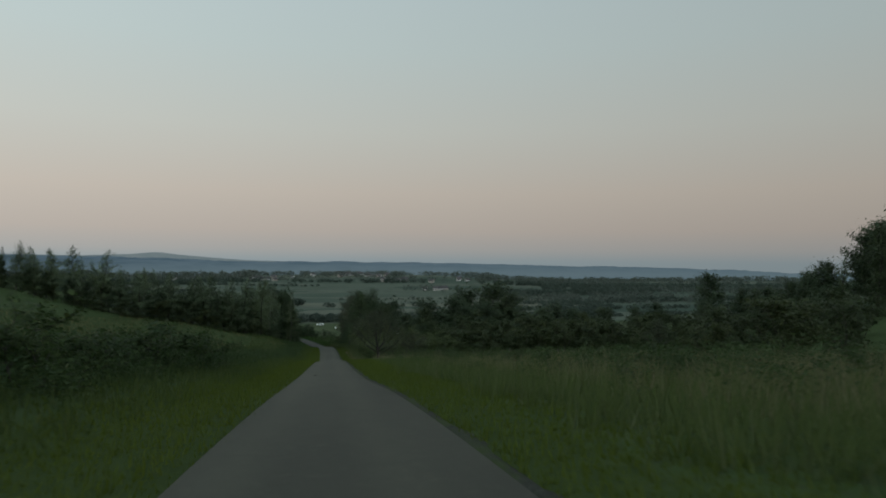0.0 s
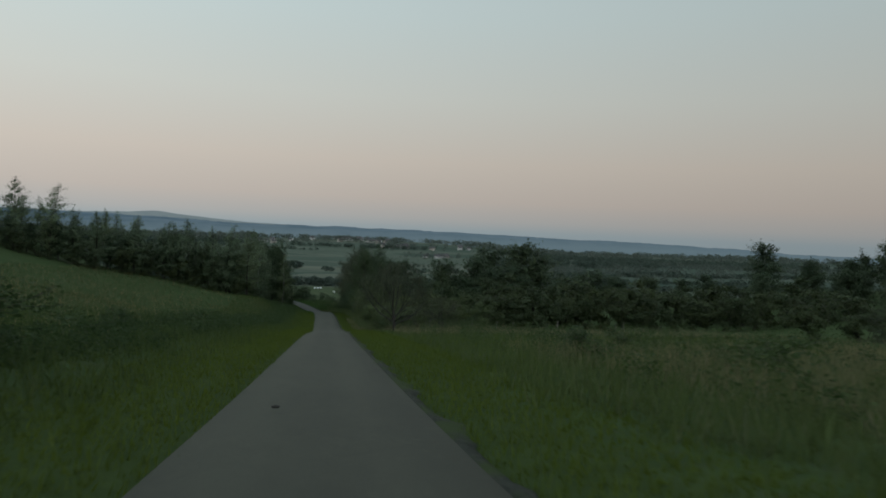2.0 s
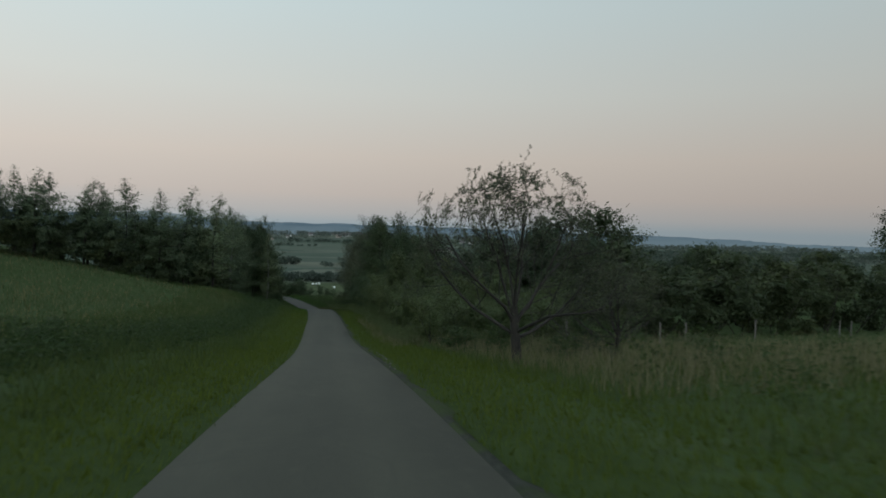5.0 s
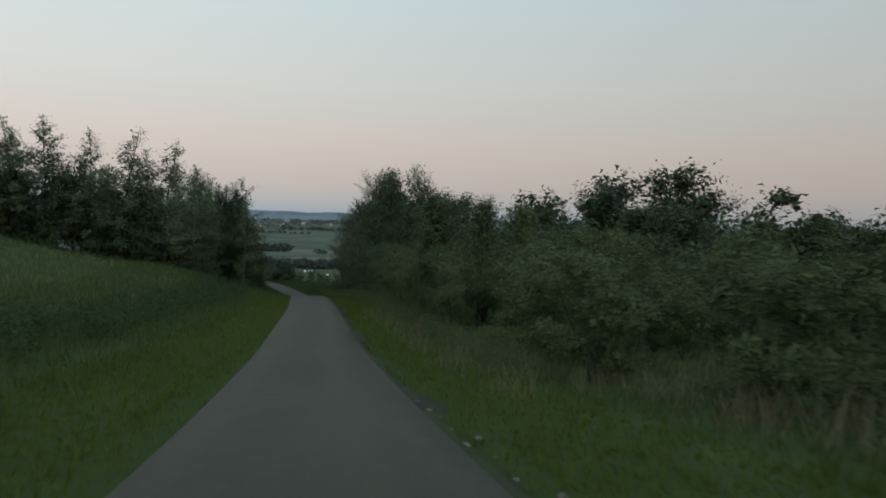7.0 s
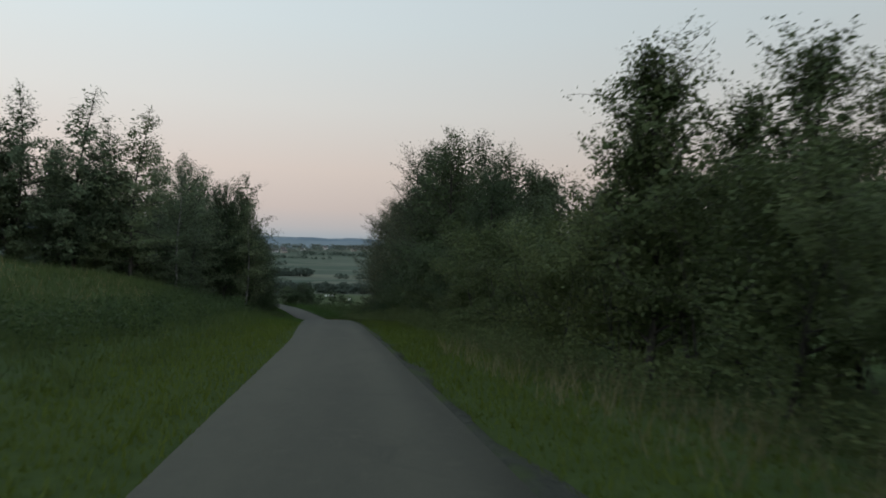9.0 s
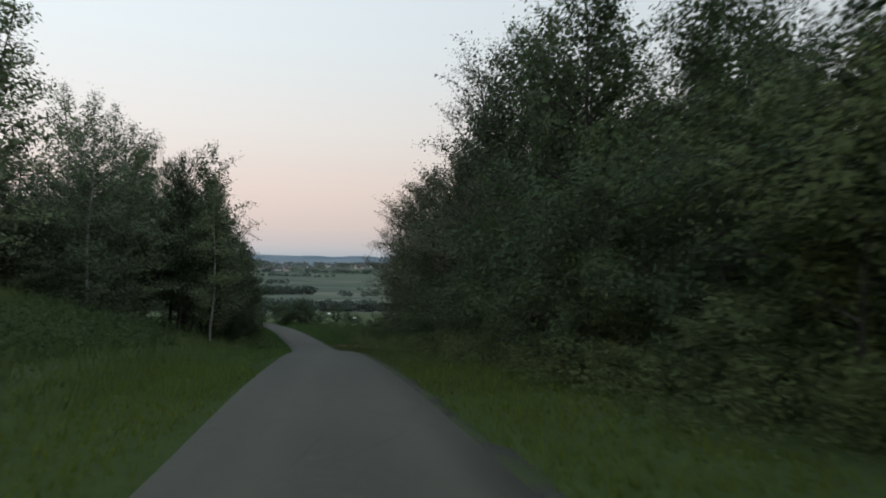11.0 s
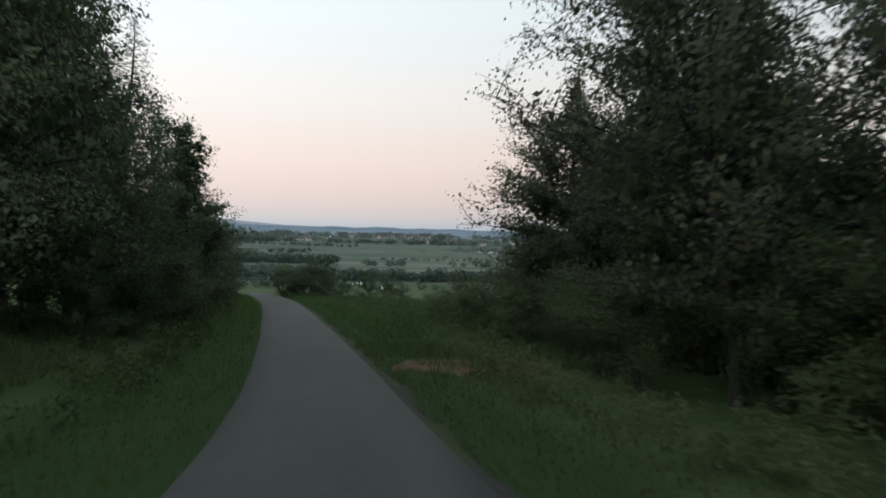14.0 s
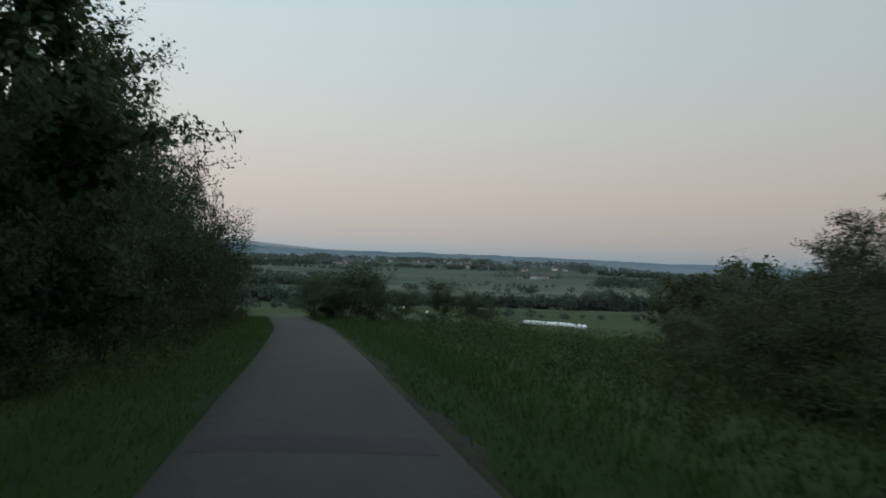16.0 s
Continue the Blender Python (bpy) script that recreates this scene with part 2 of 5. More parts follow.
M = {
    "asphalt": asphalt(),
    "ground": ground_mat(),
    "shoulder": crumbled_edge(),
    "clay": soil("red_clay_soil", (0.062, 0.044, 0.026), (0.106, 0.073, 0.043), 0.15),
    "track": soil("dry_grass_track", (0.054, 0.055, 0.028), (0.091, 0.083, 0.048), 0.12),
    "patch": plain("fresh_asphalt", (0.022, 0.022, 0.021), (0.036, 0.035, 0.032), 8, 0.85),
    "stone": plain("pale_limestone", (0.07, 0.068, 0.058), (0.12, 0.116, 0.10), 12, 0.9, 0.5),
    "birch_leaf": leaf_mat("birch_leaf", (0.080, 0.110, 0.067), (0.098, 0.136, 0.078), (0.122, 0.152, 0.087)),
    "hedge_leaf": leaf_mat("hedge_leaf", (0.054, 0.077, 0.034), (0.069, 0.095, 0.039), (0.094, 0.114, 0.046)),
    "field_leaf": leaf_mat("field_bush_leaf", (0.035, 0.049, 0.024), (0.044, 0.061, 0.029), (0.060, 0.073, 0.034)),
    # Dark foliage, its green also lowered to stand in for shade between trees.
    "shaded_dark_leaf": leaf_mat("shaded_dark_leaf", (0.033, 0.055, 0.027), (0.044, 0.069, 0.034), (0.063, 0.087, 0.042)),
    "dark_leaf": leaf_mat("dark_leaf", (0.039, 0.059, 0.033), (0.047, 0.069, 0.038), (0.059, 0.079, 0.043)),
    "rusty_leaf": leaf_mat("rusty_leaf", (0.046, 0.064, 0.042), (0.063, 0.082, 0.049), (0.093, 0.091, 0.058)),
    "needle": leaf_mat("spruce_needle", (0.026, 0.042, 0.022), (0.038, 0.058, 0.030), (0.056, 0.076, 0.036), 0.6, 0.1),
    "verge": leaf_mat("verge_grass_blade", (0.053, 0.076, 0.013), (0.065, 0.092, 0.015), (0.082, 0.106, 0.022), 0.6, 0.4, 0.05),
    "lush": leaf_mat("lush_grass_blade", (0.036, 0.071, 0.021), (0.046, 0.084, 0.024), (0.054, 0.095, 0.030), 0.6, 0.45, 0.05),
    "olive": leaf_mat("olive_grass_blade", (0.045, 0.060, 0.020), (0.054, 0.072, 0.024), (0.069, 0.086, 0.032), 0.6, 0.45, 0.05),
    "dry": leaf_mat("dry_grass_blade", (0.090, 0.088, 0.048), (0.140, 0.130, 0.072), (0.200, 0.180, 0.110), 0.7, 0.3, 0.2),
    "meadow": leaf_mat("meadow_grass_blade", (0.045, 0.071, 0.023), (0.065, 0.092, 0.030), (0.098, 0.113, 0.062), 0.7, 0.3, 0.12),
    "bank": leaf_mat("bank_grass_blade", (0.036, 0.057, 0.019), (0.047, 0.072, 0.024), (0.071, 0.089, 0.033), 0.7, 0.3, 0.12),
    "weed": leaf_mat("nettle_leaf", (0.020, 0.038, 0.014), (0.036, 0.061, 0.022), (0.066, 0.092, 0.036)),
    # Valley foliage: distance haze is mixed into both base colours, paler and bluer.
    "pale_far": leaf_mat("haze_tinted_foliage", (0.066, 0.091, 0.088), (0.077, 0.100, 0.096), (0.087, 0.109, 0.104), 0.95, 0.5, 0.15),
    "far_leaf": leaf_mat("haze_greyed_foliage", (0.061, 0.084, 0.068), (0.072, 0.095, 0.078), (0.085, 0.107, 0.088), 0.95, 0.5, 0.1),
    "bark": bark("grey_brown_bark", (0.013, 0.012, 0.010), (0.041, 0.036, 0.031)),
    "birch_bark": birch_bark(),
    "post": bark("weathered_wood", (0.06, 0.056, 0.05), (0.15, 0.14, 0.125), 14),
    "film": plain("white_bale_film", (0.62, 0.64, 0.64), (0.80, 0.81, 0.80), 3, 0.35, 0.15),
    # House plaster is dulled in its base colour to stand in for haze.
    "plaster": plain("pale_plaster", (0.358, 0.351, 0.337), (0.481, 0.474, 0.462), 1.5),
    "ochre": plain("ochre_plaster", (0.252, 0.231, 0.202), (0.329, 0.301, 0.266), 1.5),
    "roof_dark": plain("dark_roof_tile", (0.045, 0.042, 0.044), (0.085, 0.08, 0.08), 4),
    "roof_red": plain("red_roof_tile", (0.061, 0.056, 0.058), (0.083, 0.075, 0.076), 4),
    "pane": plain("dark_window_glass", (0.02, 0.025, 0.03), (0.03, 0.035, 0.04), 2, 0.1, 0.0),
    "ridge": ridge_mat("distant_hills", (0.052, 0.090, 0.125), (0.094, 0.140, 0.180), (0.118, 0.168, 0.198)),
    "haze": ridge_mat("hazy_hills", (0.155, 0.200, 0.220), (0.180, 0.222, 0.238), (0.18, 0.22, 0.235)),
}

# ---------------------------------------------------------------- lie of the land
ROAD_Y = [-300, -40, 0, 5.08, 10.3, 15.8, 21, 26.55, 32.1, 58, 65.4, 75.1, 83.4, 92.8, 115.5, 123.9, 135.1, 146.1, 156.1, 161.7, 166.5, 190, 225, 260, 300, 340, 416, 500]
ROAD_Z = [20, 4.4, 0.08, -0.47, -1.08, -1.80, -2.53, -3.28, -4.03, -7.34, -8.32, -9.74, -10.94, -12.10, -14.04, -14.66, -15.80, -17.18, -18.54, -18.98, -19.33, -20.95, -23.4, -27.6, -31.0, -33.6, -37.3, -40]
BEND_Y = [-300, 0, 58, 70, 79, 92.8, 115.5, 123.9, 129.5, 140.6, 151, 156, 161.7, 166.5, 172, 176, 183, 200, 218, 235, 260, 320, 500]
BEND_X = [0, 0, 0.05, 0.2, 0.25, 0.08, -0.15, -0.46, -0.66, -1.06, -1.70, -2.09, -2.70, -3.38, -4.08, -4.75, -5.7, -8.5, -12.4, -16.4, -23, -40, -92]
VALE_Y = [225, 260, 300, 340, 416, 466, 600, 765, 965, 1200, 1350, 1500, 1700, 2200, 3000, 4800]
VALE_Z = [-23.3, -28.2, -32.2, -34.8, -38.2, -40.0, -42.5, -44.5, -43.5, -41, -38, -34, -36, -66, -80, -90]


def eased(v, a, b):
    t = np.clip((v - a) / (b - a), 0, 1)
    return t * t * (3 - 2 * t)


def smooth_interp(y, ys, zs, reach):
    """Straight pieces, rounded off over the given reach."""
    return sum(np.interp(y + reach * k, ys, zs) for k in (-1, -0.5, 0, 0.5, 1)) / 5


def road_x(y):
    return smooth_interp(np.asarray(y, float), BEND_Y, BEND_X, 3.0)


def road_z(y):
    return smooth_interp(np.asarray(y, float), ROAD_Y, ROAD_Z, 2.5)


def land(x, y):
    """Height of the ground; the road lies on it."""
    x, y = np.asarray(x, float), np.asarray(y, float)
    u = x - road_x(y)
    base = np.where(y < 230, road_z(y), np.interp(y, VALE_Y, VALE_Z))
    q = np.maximum(0, -u - 3.2)
    left = 20 * np.tanh((0.060 * q + 0.0045 * q * q) / 20) * (1 - eased(y, 158, 205))
    left = left + 1.3 * eased(q, 1.5, 8) * (1 - eased(q, 22, 38)) * eased(y, 110, 130) * (1 - eased(y, 160, 180))
    level = np.exp(-((y - 149) / 5.5) ** 2) * (1 - eased(q, 9, 24))
    left = left * (1 - 0.92 * level) - 0.25 * level * eased(q, 0.5, 3)
    bank = 0.22 * np.exp(-((u + 5.0) / 1.6) ** 2) * (y < 150)
    right = 7.0 * eased(u, 55, 120) * (1 - eased(y, 150, 230)) - 0.05 * np.clip(u - 3.5, 0, 40) * eased(y, 164, 184) * (1 - eased(y, 235, 300))
    swell = 0.10 * np.sin(x * 0.31 + y * 0.17) * np.sin(y * 0.23 - x * 0.11) * eased(np.abs(u), 3.5, 9)
    hills = eased(y, 900, 1400) * (1.5 * np.exp(-((x - 10) / 260) ** 2) * np.exp(-((y - 1560) / 240) ** 2)) + 3.0 * np.sin(x * 0.006 + 1) * np.sin(y * 0.005) * eased(y, 500, 900)
    base = base - 13 * eased(x, 230, 620) * eased(y, 800, 1400) * (1 - eased(y, 2300, 3000))
    under = -0.10 * (1 - eased(np.abs(u), 1.35, 1.95)) * (y < 420)
    return base + left + bank + right + swell + hills + under


def at_ground(x, y, dz=0.0):
    return float(land(x, y)) + dz


def graded(lo, hi, fine_lo, fine_hi, step, growth):
    out = list(np.arange(fine_lo, fine_hi + 1e-6, step))
    s = step
    while out[-1] < hi:
        s *= growth
        out.append(out[-1] + s)
    s = step
    while out[0] > lo:
        s *= growth
        out.insert(0, out[0] - s)
    return np.array(out)


def mesh_of(name, verts, faces, mats, smooth=False):
    me = bpy.data.meshes.new(name)
    verts = np.asarray(verts, float)
    if isinstance(faces, np.ndarray):
        n, k = faces.shape
        me.vertices.add(len(verts))
        me.vertices.foreach_set("co", verts.ravel())
        me.loops.add(n * k)
        me.loops.foreach_set("vertex_index", faces.ravel().astype(np.int32))
        me.polygons.add(n)
        me.polygons.foreach_set("loop_start", np.arange(0, n * k, k, dtype=np.int32))
        me.update(calc_edges=True)
        me.validate()
    else:
        me.from_pydata([tuple(v) for v in verts], [], faces)
    for m in mats if isinstance(mats, (list, tuple)) else [mats]:
        me.materials.append(m)
    if smooth:
        me.polygons.foreach_set("use_smooth", [True] * len(me.polygons))
    return me


def grid_faces(rows, cols):
    i = np.arange(rows - 1)[:, None] * cols + np.arange(cols - 1)[None]
    return np.stack([i, i + 1, i + 1 + cols, i + cols], -1).reshape(-1, 4)


xs = np.unique(np.concatenate([graded(-4600, 4600, -50, 50, 1.6, 1.13), np.arange(-8, 8, 0.5)]).round(3))
ys = graded(-500, 4750, -12, 262, 1.25, 1.13)
gx, gy = np.meshgrid(xs, ys)
ground = new("ground", mesh_of("ground", np.stack([gx, gy, land(gx, gy)], -1).reshape(-1, 3), grid_faces(len(ys), len(xs)), M["ground"], True))
tagged(ground, "sloping meadow and valley fields in dusk light", "ground", kind="structure")


def ribbon(name, ys, offs, lift, mat, wobble=0.0, seed=1, centre=None):
    """A strip along the road; offs: offsets across it, with heights over the ground or road in lift."""
    rng = np.random.default_rng(seed)
    jit = np.cumsum(rng.normal(0, 0.25, len(ys)))
    jit = (jit - smooth_interp(np.arange(len(ys)), np.arange(len(ys)), jit, 6.0)) * wobble
    verts = []
    for j, y in enumerate(ys):
        c, zc = float(road_x(y)), float(road_z(y))
        for k, (o, h) in enumerate(zip(offs, lift)):
            widened = 0.24 * (1 - float(eased(y, 17, 27))) if o > 1.2 else 0.0
            edge = widened + jit[j] if (k == 0 and o < -1.45) or (k == len(offs) - 1 and o > 1.45) else 0.0
            verts.append((c + o + (edge or widened), y, zc + h))
    return mesh_of(name, verts, grid_faces(len(ys), len(offs)), mat, True)


road_ys = np.concatenate([np.arange(-60, 240, 0.8), np.arange(240, 430, 4)])
road = new("road", ribbon("road", road_ys, [-1.44, -1.34, -0.9, 0.0, 0.9, 1.36, 1.46], [-0.09, 0.0, 0.02, 0.035, 0.02, 0.0, -0.09], M["asphalt"], 0.22, 3))
tagged(road, "narrow worn grey asphalt country road going downhill", "road", kind="structure")
shoulder = new("shoulder", ribbon("shoulder", np.arange(-40, 236, 0.4), [1.30, 1.39, 1.47, 1.60], [-0.03, 0.011, 0.013, -0.06], M["shoulder"], 0.5, 5))
tagged(shoulder, "crumbling gravel edge beside the asphalt road", "road shoulder", kind="structure")


def draped(name, outline_x, outline_y, mat, dz, label, category, seed=0, rings=8):
    """A flat irregular patch that follows the ground; the outline is an ellipse with wobbly edges."""
    rng = np.random.default_rng(seed)
    (cx, rx), (cy, ry) = outline_x, outline_y
    n = 40
    a = np.linspace(0, 2 * np.pi, n, endpoint=False)
    wob = 1 + 0.07 * np.sin(3 * a + rng.uniform(0, 6)) + 0.07 * np.sin(7 * a + rng.uniform(0, 6)) + rng.normal(0, 0.06, n)
    verts, faces = [(cx, cy, at_ground(cx, cy, dz))], []
    for k in range(1, rings + 1):
        f = k / rings
        for i in range(n):
            x, y = cx + rx * f * wob[i] * np.cos(a[i]), cy + ry * f * wob[i] * np.sin(a[i])
            base = max(at_ground(x, y), float(road_z(y)) - 0.03 if abs(x - float(road_x(y))) < 1.9 else -1e9)
            verts.append((x, y, base + dz * (1 if k < rings else -1)))
    for i in range(n):
        faces.append((0, 1 + i, 1 + (i + 1) % n))
        for k in range(rings - 1):
            p, q = 1 + k * n, 1 + (k + 1) * n
            faces.append((p + i, q + i, q + (i + 1) % n, p + (i + 1) % n))
    return tagged(new(name, mesh_of(name, verts, faces, mat, True)), label, category, kind="structure")


draped("bare_soil", (1.1, 2.0), (162.0, 1.6), M["clay"], 0.05, "bare reddish clay patch beside the road", "soil", 4)
track_v, track_u = [], np.linspace(-2.1, 2.1, 9)
ragged = np.random.default_rng(14)
for x in np.arange(-2.75, -34, -0.35):
    yc = 149.2 + 0.9 * math.sin(x * 0.21) + 0.02 * (x + 3) ** 2
    for k, v in enumerate(track_u):
        y = yc + v * float(np.interp(x, [-12, -6.5], [0.3, 1.0])) + ragged.normal(0, 0.16 if k in (0, 1, 7, 8) else 0.04)
        track_v.append((x, y, at_ground(x, y, 0.032 if 0 < k < 8 else -0.03)))
tagged(new("field_track", mesh_of("field_track", track_v, grid_faces(len(track_v) // 9, 9), M["track"], True)), "pale dry grass track leaving the road", "track", kind="structure")

patch = new("asphalt_patch", ribbon("asphalt_patch", np.arange(172.9, 173.9, 0.25), [-1.25, -0.6, 0.0, 0.7, 1.15], [0.013, 0.027, 0.038, 0.027, 0.015], M["patch"], 0.2, 12))
tagged(patch, "dark repaired strip across the grey road", "road repair", kind="structure")


# ---------------------------------------------------------------- plants
def tubes(lines, sides=5):
    """Tapered tubes: lines of (points, radii)."""
    verts, faces, n0 = [], [], 0
    for pts, rad in lines:
        pts = np.asarray(pts)
        d = np.gradient(pts, axis=0)
        d /= np.linalg.norm(d, axis=1)[:, None] + 1e-9
        ref = np.where(np.abs(d[:, 2:3]) > 0.9, [[1.0, 0, 0]], [[0, 0, 1.0]])
        a = np.cross(d, ref)
        a /= np.linalg.norm(a, axis=1)[:, None] + 1e-9
        b = np.cross(d, a)
        ang = np.linspace(0, 2 * np.pi, sides, endpoint=False)
        ring = pts[:, None] + np.asarray(rad)[:, None, None] * (a[:, None] * np.cos(ang)[None, :, None] + b[:, None] * np.sin(ang)[None, :, None])
        verts.append(ring.reshape(-1, 3))
        for j in range(len(pts) - 1):
            for i in range(sides):
                p, q = n0 + j * sides, n0 + (j + 1) * sides
                faces.append((p + i, p + (i + 1) % sides, q + (i + 1) % sides, q + i))
        n0 += len(pts) * sides
    return np.concatenate(verts), np.array(faces)


def leaves(rng, centres, size, slim=0.55, up=0.0, kite=False, face=None):
    """One small leaf blade at each centre: three-cornered, or a kite where it is seen close. face: the way that each blade looks."""
    n = len(centres)
    if face is None:
        face = rng.normal(size=(n, 3))
    face = face / (np.linalg.norm(face, axis=1)[:, None] + 1e-9)
    a = np.cross(face, rng.normal(size=(n, 3)))
    a[:, 2] += up
    a /= np.linalg.norm(a, axis=1)[:, None] + 1e-9
    b = np.cross(face, a)
    b /= np.linalg.norm(b, axis=1)[:, None] + 1e-9
    s = (size * rng.uniform(0.6, 1.35, n))[:, None]
    if kite:
        v = np.stack([centres - a * s, centres + b * s * slim - a * s * 0.15, centres + a * s, centres - b * s * slim - a * s * 0.15], 1)
        return v.reshape(-1, 3), np.arange(4 * n).reshape(n, 4)
    v = np.stack([centres - a * s, centres + b * s * slim * 1.5, centres + a * s], 1)
    return v.reshape(-1, 3), np.arange(3 * n).reshape(n, 3)


def facing(rng, c, height, radius, wild=0.55):
    """Leaves turn outwards and up to the light, each a little astray."""
    out = np.stack([c[:, 0] / radius, c[:, 1] / radius, (c[:, 2] - 0.45 * height) / (0.6 * height)], 1)
    out /= np.linalg.norm(out, axis=1)[:, None] + 1e-9
    return out * 0.75 + (0, 0, 0.45) + rng.normal(0, wild, c.shape)


def along(rng, lines, weights, n):
    """n places on the given lines, more on the heavy ones, and the weight of each."""
    p0 = np.concatenate([l[:-1] for l in lines])
    p1 = np.concatenate([l[1:] for l in lines])
    w = np.repeat(weights, [len(l) - 1 for l in lines])
    load = np.linalg.norm(p1 - p0, axis=1) * w
    pick = rng.choice(len(p0), n, p=load / load.sum())
    f = rng.uniform(0, 1, (n, 1))
    return p0[pick] + (p1[pick] - p0[pick]) * f


def wander(rng, start, way, length, n, bend, lift):
    pts, p, d = [np.array(start, float)], np.array(start, float), np.array(way, float)
    for _ in range(n):
        d = d + rng.normal(0, bend, 3) + (0, 0, lift)
        d /= np.linalg.norm(d)
        p = p + d * length / n
        pts.append(p.copy())
    return np.array(pts)


SHAPES = {
    "birch": lambda f: 0.02 + min(1, (1 - f) * 1.75) ** 0.9 * min(1, f * 2.6 + 0.5),
    "round": lambda f: math.sqrt(max(0.06, 1 - ((f - 0.5) / 0.56) ** 2)),
    "column": lambda f: (0.55 + 0.5 * math.sin(f * math.pi) ** 0.7) * (1 if f < 0.85 else 1 - 1.2 * (f - 0.85)),
    "egg": lambda f: (0.6 + 0.5 * math.sin(min(1, f * 2.6) * math.pi / 2)) * (1.02 - 0.62 * f),
    "cone": lambda f: 0.04 + 1.0 * (1 - f),
    "skirt": lambda f: 0.04 + max(0, min(0.45 + f, (0.9 - f) * 2.0, 1)),
}


def plant_parts(seed, height, radius, shape, base, limbs, twigs, n_leaves, leaf, clump, stems=1, steep=(15, 60), lift=0.03, bole=0.012, slim=0.55, core=0.25, kite=False, crest=0.12, droop=0.0):
    """Trunk, boughs and crown of one plant, standing at the origin."""
    rng = np.random.default_rng(seed)
    prof = SHAPES[shape]
    trunks, boughs, twiglets, sprays, load = [], [], [], [], []
    for s in range(stems):
        turn = rng.uniform(0, 2 * np.pi)
        lean = (0.0 if stems == 1 else rng.uniform(0.12, 0.45))
        way = np.array([math.cos(turn) * lean, math.sin(turn) * lean, 1.0])
        start = (0.25 * lean * math.cos(turn) * (stems > 1), 0.25 * lean * math.sin(turn) * (stems > 1), -0.12)
        h = height * (1 if s == 0 else rng.uniform(0.7, 0.97))
        spine = wander(rng, start, way / np.linalg.norm(way), h, 10, 0.045, 0.06)
        r = bole * h / math.sqrt(stems)
        trunks.append((spine, np.linspace(r * 1.25, r * 0.12, 11)))
        for i in range(max(3, limbs // stems)):
            f = base + (1 - base) * ((i + rng.uniform(0.1, 0.9)) / max(3, limbs // stems)) ** 0.95
            k = min(9.99, f * 10)
            p = spine[int(k)] + (spine[int(k) + 1] - spine[int(k)]) * (k % 1)
            az, tilt = i * 2.4 + rng.uniform(-0.5, 0.5), radians(steep[0] + (steep[1] - steep[0]) * f + rng.uniform(-12, 12))
            d = (math.cos(az) * math.cos(tilt), math.sin(az) * math.cos(tilt), math.sin(tilt))
            n = radius * prof((f - base) / (1 - base)) * rng.uniform(0.72, 1.12) / (1 if stems == 1 else 1.35)
            bough = wander(rng, p, d, n, 5, 0.13, lift)
            rb = max(0.006, r * (1 - f) * 0.5 + 0.006)
            boughs.append((bough, np.linspace(rb, 0.004, 6)))
            for _ in range(twigs * 2):
                k = rng.uniform(0.8, 4.95)
                q = bough[int(k)] + (bough[int(k) + 1] - bough[int(k)]) * (k % 1)
                way2 = np.array(d) + rng.normal(0, 0.75, 3) - (0, 0, droop)
                twig = wander(rng, q, way2 / np.linalg.norm(way2), n * rng.uniform(0.2, 0.42) + 0.12, 3, 0.2, lift - droop * 0.4)
                twiglets.append((twig, np.linspace(rb * 0.35 + 0.002, 0.003, 4)))
                sprays.append(twig)
                load.append(max(n, radius * 0.2))
            sprays.append(bough[2:])
            load.append(n)
        sprays.append(spine[-2:])
        load.append(radius * crest)
    # true height and spread
    ends = np.concatenate(sprays)
    kz = height / np.percentile(ends[:, 2], 99.7)
    kr = radius / np.percentile(np.hypot(ends[:, 0], ends[:, 1]), 97)
    k3 = np.array([kr, kr, kz])
    trunks, boughs, twiglets = [[(p * k3, r) for p, r in some] for some in (trunks, boughs, twiglets)]
    sprays = [p * k3 for p in sprays]
    n_in = int(n_leaves * core)
    c1 = along(rng, sprays, np.array(load) ** 0.35, n_leaves - n_in)
    near = np.where(rng.uniform(0, 1, (len(c1), 1)) < 0.7, 0.42, 0.85) * clump
    c1 = c1 + np.clip(rng.normal(0, 1, c1.shape), -1.7, 1.7) * near
    c2 = along(rng, sprays, np.array(load) ** 0.5, n_in)
    pull = rng.uniform(0.3, 0.86, (n_in, 1)) ** 0.8
    c2 = c2 * np.concatenate([pull, pull, 0.9 + 0.1 * pull], 1) + rng.normal(0, clump * 0.6, c2.shape)
    c1[:, 2], c2[:, 2] = np.maximum(c1[:, 2], 0.06), np.maximum(c2[:, 2], 0.06)
    v1, f1 = leaves(rng, c1, leaf, slim, kite=kite, face=facing(rng, c1, height, radius))
    v2, f2 = leaves(rng, c2, leaf * 1.75, min(slim + 0.1, slim * 1.3), kite=kite, face=facing(rng, c2, height, radius))
    (tv, tf), (bv, bf), (wv, wf) = tubes(trunks, 7), tubes(boughs, 4), tubes(twiglets, 3)
    return len(tf), (np.concatenate([tv, bv, wv]), np.concatenate([tf, bf + len(tv), wf + len(tv) + len(bv)])), (np.concatenate([v1, v2]), np.concatenate([f1, f2 + len(v1)]))


